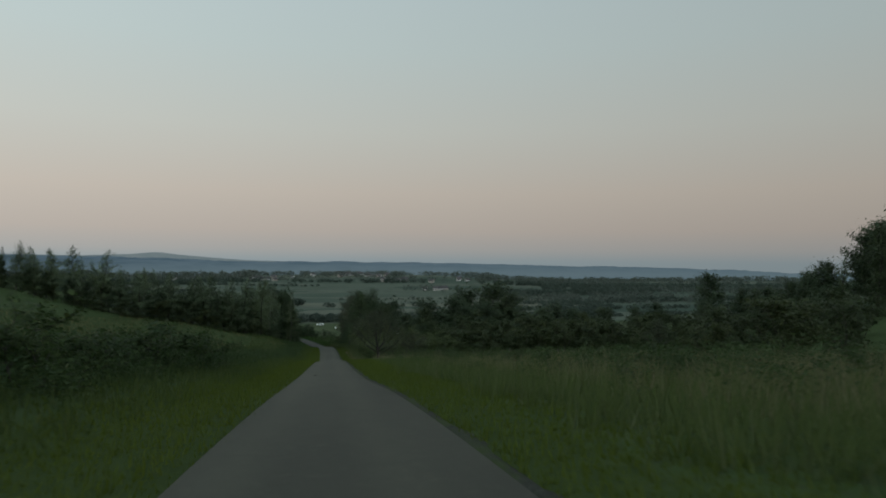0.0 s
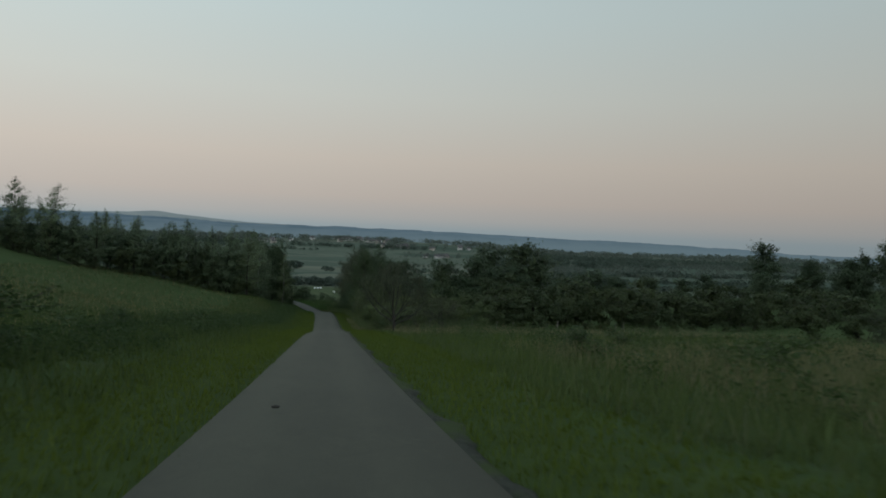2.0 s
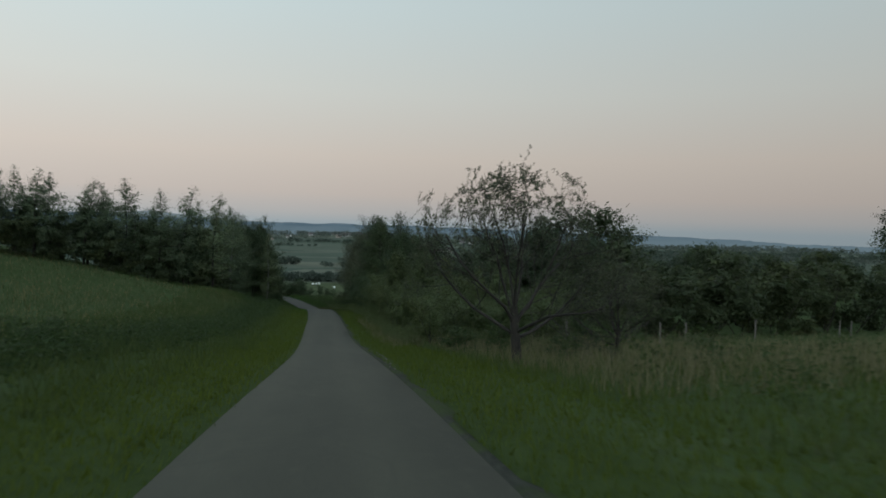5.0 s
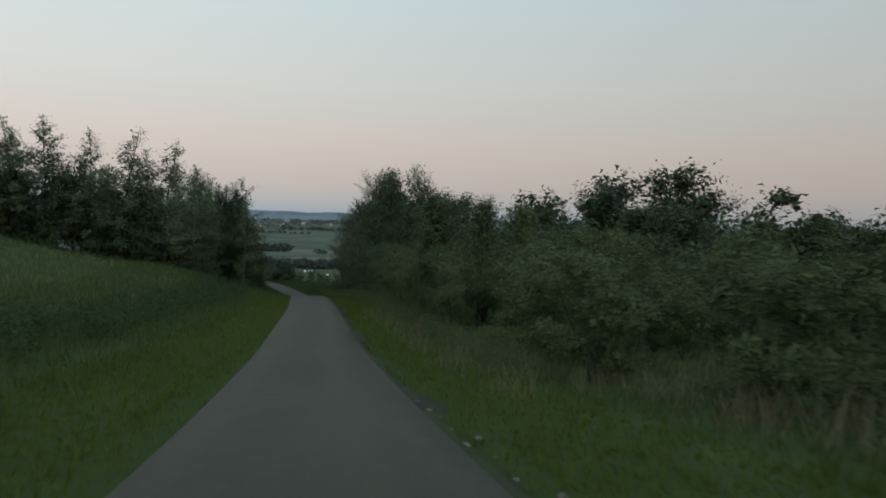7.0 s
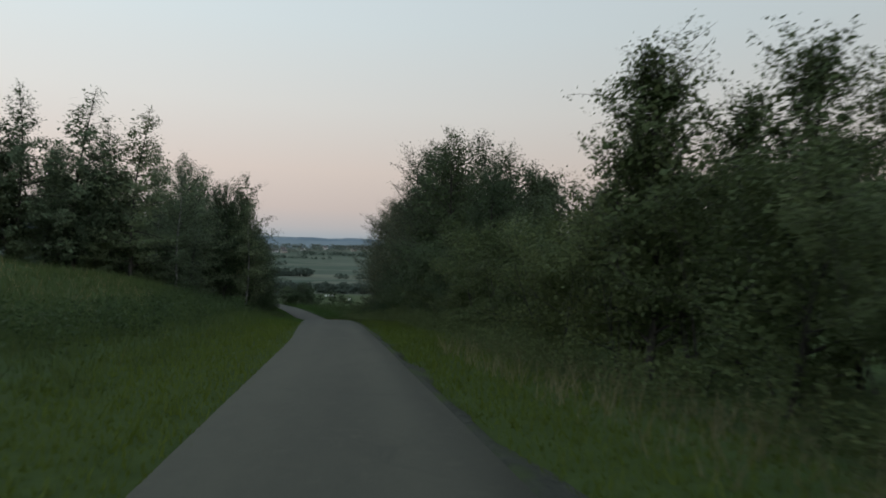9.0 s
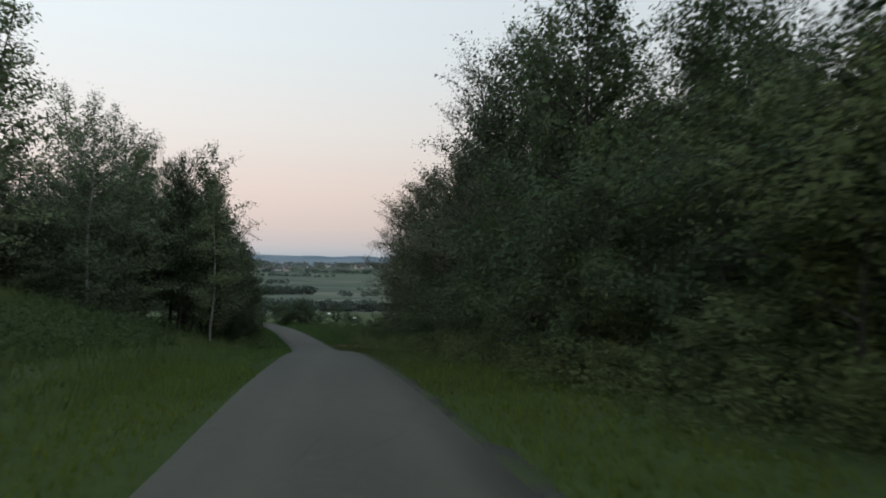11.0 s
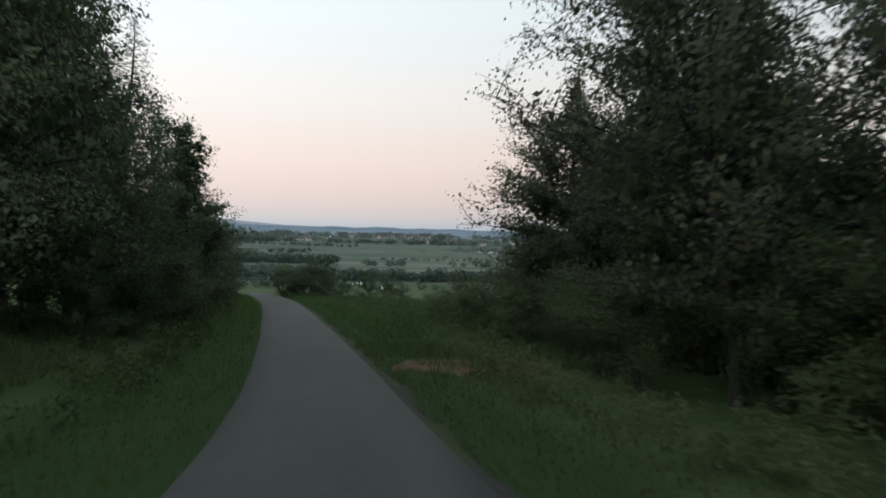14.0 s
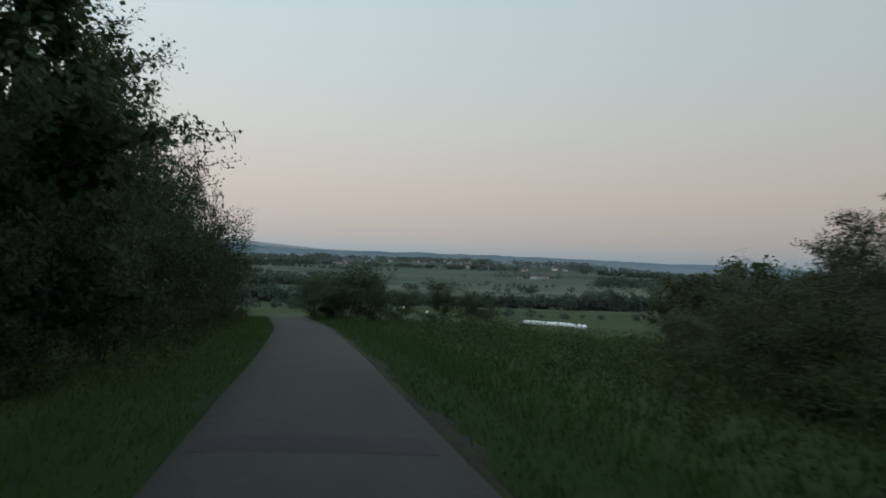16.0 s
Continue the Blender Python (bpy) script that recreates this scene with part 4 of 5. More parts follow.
for n, (x, y, h, w) in enumerate([(32.2, 134.5, 12.9, 1.1), (28.0, 136.0, 12.2, 1.15), (23.6, 131.0, 10.4, 1.2), (36.4, 136.0, 11.0, 1.2), (19.4, 131.0, 9.4, 1.2), (30.0, 130.0, 9.0, 1.3), (25.5, 127.0, 8.0, 1.3), (44.5, 127.0, 8.2, 1.1), (40.5, 124.0, 7.6, 1.1), (48.5, 129.0, 7.4, 1.1), (44.0, 132.0, 7.0, 1.2), (50.0, 128.0, 6.6, 1.2), (38.0, 126.0, 6.2, 1.2), (18.0, 126.0, 7.5, 1.1), (14.0, 118.0, 6.6, 1.2),
                                  (58.0, 134.0, 7.6, 1.2), (66.0, 138.0, 7.2, 1.2), (74.0, 142.0, 7.5, 1.2), (90.6, 147.7, 12.3, 0.88), (84.0, 140.0, 6.5, 1.2), (104.0, 150.0, 7.0, 1.2), (22.0, 112.0, 6.2, 1.2)]):
    dense.set(x, y, h, n * 1.9, n, w)
# wooded rise far across the meadow
for n in range(34):
    x, y = rng.uniform(78, 128), rng.uniform(100, 134)
    h = rng.uniform(6.0, 8.5) + float(np.interp(x / y, [0.72, 0.78, 0.86, 0.925, 1.0], [0, 2.3, 6.5, 10.5, 12.5]))
    (spruces if n % 4 == 0 else dense).set(x, y, h, rng.uniform(0, 6), n, 0.95)
for n, (x, y, h) in enumerate([(22.6, 37.2, 2.4), (24.6, 40.0, 3.4), (28.0, 43.5, 4.0), (31.5, 41.5, 4.4), (35.0, 47.5, 4.6), (39.0, 45.5, 5.0), (30.5, 50.0, 3.6), (43.0, 55.0, 5.0), (49.0, 59.5, 5.2), (55.0, 65.0, 5.4), (62.0, 72.0, 5.6), (70.0, 80.0, 6.0), (78.0, 88.0, 6.4), (27.0, 35.5, 3.0)]):
    bushes.set(x, y, h, n * 1.3, n, 1.25, "broad dark bush at the meadow's edge")
wood.set(23.6, 45.6, 3.0, 0.4, 1, 1.3, "pale-leaved bush standing in tall meadow grass")
bushes.set(29.0, 57.0, 3.2, 1.0, 1, 1.3, "pale-leaved bush standing alone in the meadow")
bushes.set(37.0, 62.0, 3.4, 2.0, 2, 1.3, "pale-leaved bush standing alone in the meadow")
bushes.set(46.0, 66.0, 4.0, 3.0, 3, 1.3, "pale-leaved bush standing alone in the meadow")

for n, (x, y, h) in enumerate([(5.0, 86.0, 2.5), (6.6, 88.0, 2.5), (8.8, 86.5, 2.5), (5.6, 90.0, 2.5), (10.8, 88.5, 2.6), (12.8, 91.0, 2.9), (7.6, 91.5, 2.6)]):
    thickets.set(x, y, h, n * 0.8, n, 1.2, "dense meadow bush with dull green leaves")
for n, (x, y, h) in enumerate([(4.9, 78.6, 1.1), (6.9, 79.4, 1.3), (10.6, 80.6, 1.4), (8.4, 77.8, 0.9), (12.4, 82.0, 1.5), (7.4, 74.8, 0.8), (9.6, 75.5, 0.9), (11.0, 72.5, 0.9)]):
    brambles.set(x, y, h, n * 1.3, n, 1.3, "low dark bramble bush in the tall meadow grass")

# lone sparse tree by the road
lone = plant("sparse_tree", "lone small tree with stout forked trunk and sparse leaves", "tree", "", "rusty_leaf", "bark",
             146, 5.5, 3.3, 0.12, 15000, 0.034, grow=open_tree_parts)
lone.matrix_basis = Matrix.Translation((5.2, 72.3, at_ground(5.2, 72.3, -0.03))) @ Matrix.Rotation(0.4, 4, "Z")
young = copy_thing(lone, Matrix.Translation((9.4, 75.2, at_ground(9.4, 75.2, -0.03))) @ Matrix.Rotation(2.0, 4, "Z") @ Matrix.Diagonal((0.6, 0.6, 0.58, 1)))
tagged(young, "small crooked tree with bare low branches in tall grass", "tree")

for n, (x, y, h) in enumerate([(-15.0, 197.5, 9.2), (-16.6, 205.0, 8.2)]):
    thin = copy_thing(lone, Matrix.Translation((x, y, at_ground(x, y, -0.03))) @ Matrix.Rotation(n + 1.0, 4, "Z") @ Matrix.Diagonal((1.0, 1.0, h / 5.5, 1)))
    tagged(thin, "thin young tree with sparse leaves above roadside shrubs", "tree")

sapling = copy_thing(lone, Matrix.Translation((5.9, 177.8, at_ground(5.9, 177.8, -0.03))) @ Matrix.Rotation(2.2, 4, "Z") @ Matrix.Diagonal((0.66, 0.66, 0.76, 1)))
tagged(sapling, "thin sapling with sparse leaves on the dark slope", "tree")

# bushes in the bend ahead
for n, (x, y, h, w) in enumerate([(-7.6, 214.5, 4.3, 1.25), (-6.2, 215.5, 4.0, 1.2), (-8.8, 216.0, 3.6, 1.2), (-5.2, 213.6, 3.1, 1.2), (-9.9, 215.0, 3.5, 1.3), (-8.4, 213.9, 3.6, 1.3), (-3.8, 207.5, 2.4, 1.1), (-1.6, 203.5, 3.0, 1.0), (0.2, 204.0, 3.1, 1.0), (1.6, 206.5, 2.3, 1.1), (12.2, 206.0, 4.6, 1.1), (15.5, 207.5, 4.8, 1.1), (19.1, 210.5, 6.2, 1.0), (23.0, 209.0, 5.2, 1.1), (27.0, 206.0, 5.4, 1.1), (17.0, 199.0, 3.6, 1.2), (31.0, 202.0, 5.5, 1.1), (22.0, 196.0, 4.2, 1.2)]):
    (bushes if n > 9 else dark_shrubs).set(x, y, h, n * 1.1, n, w, "rounded dark bush on the slope beside the bend")
wood.set(13.6, 190.0, 4.6, 0.5, 1, 0.8)
wood.set(8.5, 185.0, 5.1, 1.5, 2, 1.5, "broad reddish young tree on the slope below the road")
for n, (x, y, h, w) in enumerate([(7.0, 191.0, 2.8, 1.0), (7.2, 180.5, 2.0, 1.2), (8.6, 186.0, 2.4, 1.2), (10.2, 189.0, 2.9, 1.2), (9.0, 178.0, 2.4, 1.2), (11.8, 182.0, 2.8, 1.2), (12.5, 195.0, 2.9, 1.2), (9.8, 192.0, 2.2, 1.2), (15.0, 185.5, 3.4, 1.2), (16.0, 192.0, 3.6, 1.2), (11.0, 199.0, 2.8, 1.2)]):
    bushes.set(x, y, h, n * 1.7, n, w, "rounded dark bush on the slope beside the bend")

# low shrubs on the bank near the start
for n, (x, y, h) in enumerate([(-5.4, 27.5, 1.6), (-6.9, 25.0, 1.5), (-4.9, 30.5, 1.5), (-8.4, 28.0, 1.7), (-7.0, 32.0, 1.4), (-6.0, 17.0, 1.4), (-7.4, 13.0, 1.5), (-5.8, 9.5, 1.2), (-9.5, 22.0, 1.6), (-10.5, 36.0, 1.3), (-6.5, 20.5, 1.5), (-8.2, 18.0, 1.6), (-5.7, 23.0, 1.2), (-7.6, 36.5, 1.2), (-6.2, 41.0, 1.0), (-7.2, 47.0, 1.1), (-6.5, 55.0, 1.0), (-7.4, 63.0, 1.1), (-6.6, 72.0, 1.0), (-7.0, 84.0, 1.1)]):
    brambles.set(x, y, h, n * 0.9, n, 1.2, "low dark bramble bush on the grassy bank")
for n in range(18):
    y = 5.0 + 1.75 * n
    brambles.set(-5.6 - 2.2 * (n * 0.618 % 1), y, 1.3 + 0.7 * (n * 0.381966 % 1), n * 1.1, n, 1.25, "tall dark bramble bush on the grassy bank")
for n in range(16):
    brambles.set(7.0 + 13.0 * (n * 0.618034 % 1), 15.0 + 1.9 * n, 0.7 + 0.5 * (n * 0.381966 % 1), n * 1.7, n, 1.2, "low dark bramble bush in the tall meadow grass")


# ---------------------------------------------------------------- grass and weeds
def blades(rng, x, y, height, width, tuft):
    """Single grass blades, tuft of them round each place."""
    x, y, height = np.repeat(x, tuft), np.repeat(y, tuft), np.repeat(height, tuft)
    x, y = x + rng.normal(0, 0.05, len(x)), y + rng.normal(0, 0.05, len(x))
    base = np.stack([x, y, land(x, y) - 0.03], 1)
    turn = rng.uniform(0, 2 * np.pi, len(x))
    side = np.stack([np.cos(turn), np.sin(turn), 0 * turn], 1) * (width * rng.uniform(0.6, 1.4, len(x)))[:, None]
    h = height * rng.uniform(0.5, 1.2, len(x))
    tip = base + np.stack([rng.normal(0, 0.28, len(x)) * h, rng.normal(0, 0.28, len(x)) * h, h], 1)
    return np.stack([base - side, base + side, tip], 1).reshape(-1, 3), np.arange(3 * len(x)).reshape(-1, 3)


def sown(name, label, mat, n, y_span, u_span, u_power, height, width, tuft, seed, keep=None):
    rng = np.random.default_rng(seed)
    y = rng.uniform(*y_span, n)
    u = u_span[0] + (u_span[1] - u_span[0]) * rng.uniform(0, 1, n) ** u_power
    x = road_x(y) + u
    h = height[0] + (height[1] - height[0]) * rng.uniform(0, 1, n) ** 1.5
    ok = np.ones(n, bool) if keep is None else keep(x, y, u)
    v, f = blades(rng, x[ok], y[ok], h[ok], width, tuft)
    return tagged(new(name, mesh_of(name, v, f, mat)), label, "grass", kind="stuff")


def ragged_edge(x, y, u):
    return u > 3.8 + 0.7 * np.sin(y * 0.55) * np.sin(y * 0.21 + 1.0) + 0.5 * np.sin(y * 2.3 + x)


def thinning(x, y, u):
    """Rank grass that gives way bit by bit to the shorter meadow."""
    chance = np.modf(np.abs(np.sin(x * 127.1 + y * 311.7)) * 437.585)[0]
    return ragged_edge(x, y, u) & (chance > np.maximum(eased(u + 2.0 * np.sin(y * 0.33), 7, 18), eased(y + 4.0 * np.sin(x * 0.5), 24, 52)))


def creeping(x, y, u):
    """Verge grass over a ragged asphalt edge."""
    return (np.abs(u) > 1.34 + 0.24 * (u > 0) * (1 - eased(y, 17, 27)) + 0.07 * np.sign(u) + 0.09 * np.sin(y * 0.9 + np.sign(u)) + 0.07 * np.sin(y * 2.9)) & off_track(x, y, u)


def off_track(x, y, u):
    worn = np.hypot((y - 149.3 - 0.02 * (x + 3) ** 2) / 2.3, 0.0) + 0.4 * np.sin(x * 7.1 + y * 5.3) * np.sin(x * 2.3 - y * 3.1)
    bare = np.hypot((x - 1.0) / 1.9, (y - 162.0) / 1.55) + 0.45 * np.sin(x * 6.3 - y * 4.1) * np.sin(x * 1.7 + y * 2.9)
    return ~((worn < 0.6) & (u < -1.5)) & ~(bare < 0.72)


for s, name in ((-1, "verge_grass"), (1, "verge_grass")):
    sown(name, "short bright green grass along the road edge", M["verge"], 76000, (-4, 128), (s * 1.20, s * 4.0), 0.95, (0.06, 0.18), 0.014, 1, 20 + s, creeping)
    sown(name, "short lush green grass along the road edge", M["lush" if s < 0 else "olive"], 52000 if s < 0 else 28000, (122, 216 if s < 0 else 168), (s * 1.20, s * 4.3), 0.95, (0.06, 0.17), 0.014, 1, 27 + s, creeping)
    sown("verge_tufts", "taller green grass tufts on the verge", M["verge"], 6000, (-4, 130), (s * 1.8, s * 5.2), 0.9, (0.12, 0.26), 0.012, 3, 24 + s, off_track)
sown("meadow_grass", "tall meadow grass on the slope", M["bank"], 46000, (2, 168), (-5, -34), 1.5, (0.25, 0.6), 0.015, 2, 31, off_track)
sown("meadow_grass", "tall dry meadow grass going to seed", M["meadow"], 30000, (2, 92), (4, 44), 1.4, (0.2, 0.5), 0.015, 2, 32)
sown("meadow_grass", "tall rank grass beyond the mown verge", M["meadow"], 38000, (-6, 54), (3.0, 19), 1.0, (0.3, 0.8), 0.013, 2, 52, thinning)
sown("meadow_grass", "short yellow-green grass on the meadow", M["verge"], 34000, (36, 80), (3.6, 26), 1.0, (0.10, 0.30), 0.014, 2, 55)
sown("meadow_grass", "long soft grass on the roadside bank", M["bank"], 36000, (2, 140), (-2.9, -13), 0.9, (0.22, 0.6), 0.013, 2, 53, lambda x, y, u: ragged_edge(x, y, 0.7 - u) & off_track(x, y, u))
sown("dry_grass", "pale dry seed heads over the rank grass", M["dry"], 6500, (8, 40), (6.0, 28), 1.1, (0.6, 1.05), 0.008, 3, 54)
sown("dry_grass", "pale dry grass stalks among green meadow grass", M["dry"], 5200, (64, 85), (4.5, 36), 1.2, (0.45, 0.95), 0.010, 3, 35)
sown("dry_grass", "pale dry grass stalks among green meadow grass", M["dry"], 3200, (28, 48), (7, 24), 1.0, (0.35, 0.85), 0.010, 3, 36)
sown("dry_grass", "pale dry grass stalks among green meadow grass", M["dry"], 700, (84, 112), (2.6, 5.0), 1.0, (0.3, 0.7), 0.008, 3, 37)
sown("dry_grass", "pale dry grass stalks among green meadow grass", M["dry"], 12000, (18, 128), (-7, -34), 1.1, (0.3, 0.6), 0.011, 2, 38)
sown("verge_grass", "short lush green grass along the road edge", M["lush"], 26000, (164, 216), (1.20, 4.6), 0.95, (0.06, 0.18), 0.014, 1, 29, creeping)
sown("slope_grass", "rough green grass below the bend", M["lush"], 14000, (160, 235), (2.5, 26), 1.3, (0.2, 0.5), 0.016, 3, 33)


def weeds(name, label, seed, n, y_span, u_span, height, leaf=0.05, per=90, mat="weed"):
    rng = np.random.default_rng(seed)
    out = []
    for _ in range(n):
        y, u = rng.uniform(*y_span), rng.uniform(*u_span)
        x = float(road_x(y)) + u
        h = rng.uniform(*height)
        c = rng.normal(0, 1, (per, 3)) * (h * 0.33, h * 0.33, 0)
        c[:, 2] = h * rng.uniform(0.05, 1, per) ** 0.8
        c[:, :2] *= (1.15 - 0.6 * c[:, 2:] / h)
        out.append(c + (x, y, at_ground(x, y)))
    v, f = leaves(rng, np.concatenate(out), leaf)
    return tagged(new(name, mesh_of(name, v, f, M[mat])), label, "weeds", kind="stuff")


weeds("bank_weeds", "dark green nettles and weeds on the bank", 41, 820, (6, 138), (-8.2, -4.3), (0.4, 1.0), per=70)
weeds("hedge_weeds", "low leafy weeds at the foot of the hedge", 42, 360, (86, 166), (3.3, 4.6), (0.35, 0.9), leaf=0.032, per=150, mat="hedge_leaf")
weeds("meadow_weeds", "scattered dark weeds in the tall grass", 43, 480, (8, 80), (5.0, 24), (0.4, 1.1), leaf=0.04)
weeds("roadside_weeds", "tall dark weeds standing in the meadow", 47, 80, (27, 46), (5.8, 16), (0.5, 1.25))
weeds("tall_weeds", "tall dark weeds beside the road", 46, 190, (9, 28), (8.0, 20), (0.6, 1.35))
weeds("slope_weeds", "tall dark weeds on the slope below the road", 45, 460, (165, 202), (3.6, 15), (0.4, 1.2), leaf=0.04, per=120)
weeds("wood_weeds", "leafy weeds at the foot of the trees", 44, 170, (150, 222), (-4.9, -3.0), (0.3, 0.8))

# ---------------------------------------------------------------- small things by the road
def stone_mesh(seed):
    r = np.random.default_rng(seed)
    bm = bmesh.new()
    bmesh.ops.create_icosphere(bm, subdivisions=2, radius=1.0)
    for v in bm.verts:
        v.co *= 1 + 0.25 * noise.noise(v.co * 1.3 + Vector((seed, 0, 0))) + r.normal(0, 0.03)
        v.co.z *= 0.55
    me = bpy.data.meshes.new("stone")
    bm.to_mesh(me)
    bm.free()
    me.materials.append(M["stone"])
    return me


stones = [stone_mesh(k) for k in range(3)]
for n in range(30):
    y = (70.0 + 14.5 * (n * 0.381966 % 1)) if n < 26 else [52.0, 38.5, 162.2, 160.2][n - 26]
    u = 1.55 + 0.13 * math.sin(n * 2.3) + (1.6 if n > 27 else 0)
    s = 0.014 + 0.012 * (n % 3)
    ob = tagged(new("stone", stones[n % 3]), "pale rough stone at the asphalt edge", "stone", "stones at the road edge")
    ob.matrix_basis = Matrix.Translation((float(road_x(y)) + u, y, float(road_z(y)) + 0.012 + s * 0.3)) @ Matrix.Rotation(n, 4, "Z") @ Matrix.Diagonal((s * 1.3, s, s, 1))


clod = tagged(new("clod", stones[1].copy()), "small dark clod of earth on the asphalt", "clod")
clod.data.materials[0] = M["bark"]
clod.matrix_basis = Matrix.Translation((-0.62, 30.3, float(road_z(30.3)) + 0.04)) @ Matrix.Diagonal((0.06, 0.035, 0.04, 1))


def post_mesh():
    bm = bmesh.new()
    bmesh.ops.create_cone(bm, cap_ends=True, segments=8, radius1=0.055, radius2=0.045, depth=1.35)
    bmesh.ops.translate(bm, verts=bm.verts, vec=(0, 0, 0.475))
    for v in bm.verts:
        if v.co.z > 1.0:
            v.co.z += v.co.x * 0.4
    me = bpy.data.meshes.new("fence_post")
    bm.to_mesh(me)
    bm.free()
    me.materials.append(M["post"])
    return me


posts = post_mesh()
for n, (x, y) in enumerate([(8.9, 78.4), (13.8, 83.6), (17.0, 86.6), (19.0, 87.6), (24.5, 89.6), (32.4, 92.4), (33.4, 92.6)]):
    ob = tagged(new("fence_post", posts), "weathered wooden fence post in tall grass", "post", "meadow fence posts")
    ob.matrix_basis = Matrix.Translation((x, y, at_ground(x, y))) @ Matrix.Rotation(radians((n * 37) % 9 - 4), 4, "X") @ Matrix.Rotation(n, 4, "Z")


def box_part(name, size, centre, mat, parent, label=""):
    bm = bmesh.new()
    bmesh.ops.create_cube(bm, size=1.0)
    bmesh.ops.scale(bm, verts=bm.verts, vec=size)
    bmesh.ops.bevel(bm, geom=bm.edges[:], offset=min(size) * 0.2, segments=1, affect="EDGES")
    bmesh.ops.translate(bm, verts=bm.verts, vec=centre)
    me = bpy.data.meshes.new(name)
    bm.to_mesh(me)
    bm.free()
    me.materials.append(mat)
    ob = tagged(new(name, me), label)
    ob.parent = parent
    return ob


marker = tagged(new("marker_post"), "thin grey marker stake with two pale marks", "marker post")
marker.matrix_basis = Matrix.Translation((2.4, 163.5, at_ground(2.4, 163.5))) @ Matrix.Rotation(radians(-2), 4, "Y")
stake = box_part("stake", (0.022, 0.02, 1.5), (0, 0, 0.53), M["bark"], marker)
for z in (1.13, 1.21):
    box_part("reflector", (0.026, 0.010, 0.03), (0, -0.014, z), M["post"], stake, "pale reflective mark")

fallen = new("fallen_branch", mesh_of("fallen_branch", *tubes([(wander(np.random.default_rng(3), (-5.3, 147.0, at_ground(-5.3, 147.0, 0.08)), (-1, 0.15, 0.0), 1.3, 6, 0.12, 0.0), np.linspace(0.032, 0.016, 7))], 7), M["post"], True))
tagged(fallen, "pale bare branch lying beside the field track", "branch")

# ---------------------------------------------------------------- the valley
def bale_mesh():
    bm = bmesh.new()
    bmesh.ops.create_cone(bm, cap_ends=True, segments=20, radius1=0.72, radius2=0.72, depth=1.25)
    bmesh.ops.bevel(bm, geom=[e for e in bm.edges if abs(e.verts[0].co.z - e.verts[1].co.z) < 0.01], offset=0.13, segments=3, affect="EDGES")
    bmesh.ops.rotate(bm, verts=bm.verts, cent=(0, 0, 0), matrix=Matrix.Rotation(radians(90), 3, "X"))
    bmesh.ops.translate(bm, verts=bm.verts, vec=(0, 0, 0.69))
    me = bpy.data.meshes.new("bale")
    bm.to_mesh(me)
    bm.free()
    me.materials.append(M["film"])
    me.polygons.foreach_set("use_smooth", [True] * len(me.polygons))
    return me


bale = bale_mesh()


def put_bale(x, y, turn, group):
    ob = tagged(new("wrapped_bale", bale), "round hay bale wrapped in white film", "hay bale", group)
    ob.matrix_basis = Matrix.Translation((x, y, at_ground(x, y))) @ Matrix.Rotation(turn, 4, "Z") @ Matrix.Diagonal((0.68, 0.68, 0.68, 1))


for n in range(15):
    f = n / 14
    put_bale(27.5 + 8.9 * f, 338.3 - 24.0 * f, radians(20), "row of wrapped bales")
for n, (x, y) in enumerate([(-7.6, 418), (-5.9, 418.5), (-4.3, 419.5), (3.3, 381)]):
    put_bale(x, y, n * 0.8, "loose wrapped bales")


def gable_house(name, w, d, h, roof_h, wall_mat, roof_mat, label):
    """A gabled house: walls, two roof slabs with eaves, chimney, windows."""
    root = tagged(new(name), label, "house", "village houses")

    def add(part_name, verts, faces, mat, parent=root):
        ob = new(part_name, mesh_of(part_name, verts, faces, mat))
        ob.parent = parent
        return ob

    a, b = w / 2, d / 2
    v = [(-a, -b, -1.5), (a, -b, -1.5), (a, b, -1.5), (-a, b, -1.5), (-a, -b, h), (a, -b, h), (a, b, h), (-a, b, h), (-a, 0, h + roof_h), (a, 0, h + roof_h)]
    wall = add("wall", v, [(0, 1, 5, 4), (2, 3, 7, 6), (1, 2, 6, 9, 5), (3, 0, 4, 8, 7), (0, 3, 2, 1)], wall_mat)
    o, t = 0.5, 0.22
    k = roof_h / b
    rv = []
    for s in (-1, 1):
        for x in (-a - o, a + o):
            rv += [(x, s * (b + o), h - o * k), (x, 0, h + roof_h), (x, s * (b + o), h - o * k + t), (x, 0, h + roof_h + t)]
    rf = []
    for p in (0, 8):
        rf += [(p, p + 1, p + 5, p + 4), (p + 2, p + 6, p + 7, p + 3), (p, p + 4, p + 6, p + 2), (p, p + 2, p + 3, p + 1), (p + 4, p + 5, p + 7, p + 6)]
    roof = add("roof", rv, rf, roof_mat)
    c, cx, z0, z1 = 0.35, a * 0.4, h + roof_h * 0.5, h + roof_h + 0.9
    cv = [(cx + i * c, 0.6 + j * c, z) for z in (z0, z1) for i, j in ((-1, -1), (1, -1), (1, 1), (-1, 1))]
    add("chimney", cv, [(4, 5, 6, 7), (0, 1, 5, 4), (1, 2, 6, 5), (2, 3, 7, 6), (3, 0, 4, 7)], M["roof_red"], roof)
    for i in range(3):
        x = -a + w * (i + 0.5) / 3
        wv = [(x + p, -b - 0.03, z) for p, z in ((-0.6, 1.0), (0.6, 1.0), (0.6, 2.4), (-0.6, 2.4))]
        add("window", wv + [(p[0], -b + 0.05, p[2]) for p in wv], [(0, 1, 2, 3), (0, 4, 5, 1), (1, 5, 6, 2), (2, 6, 7, 3), (3, 7, 4, 0)], M["pane"], wall)
    return root


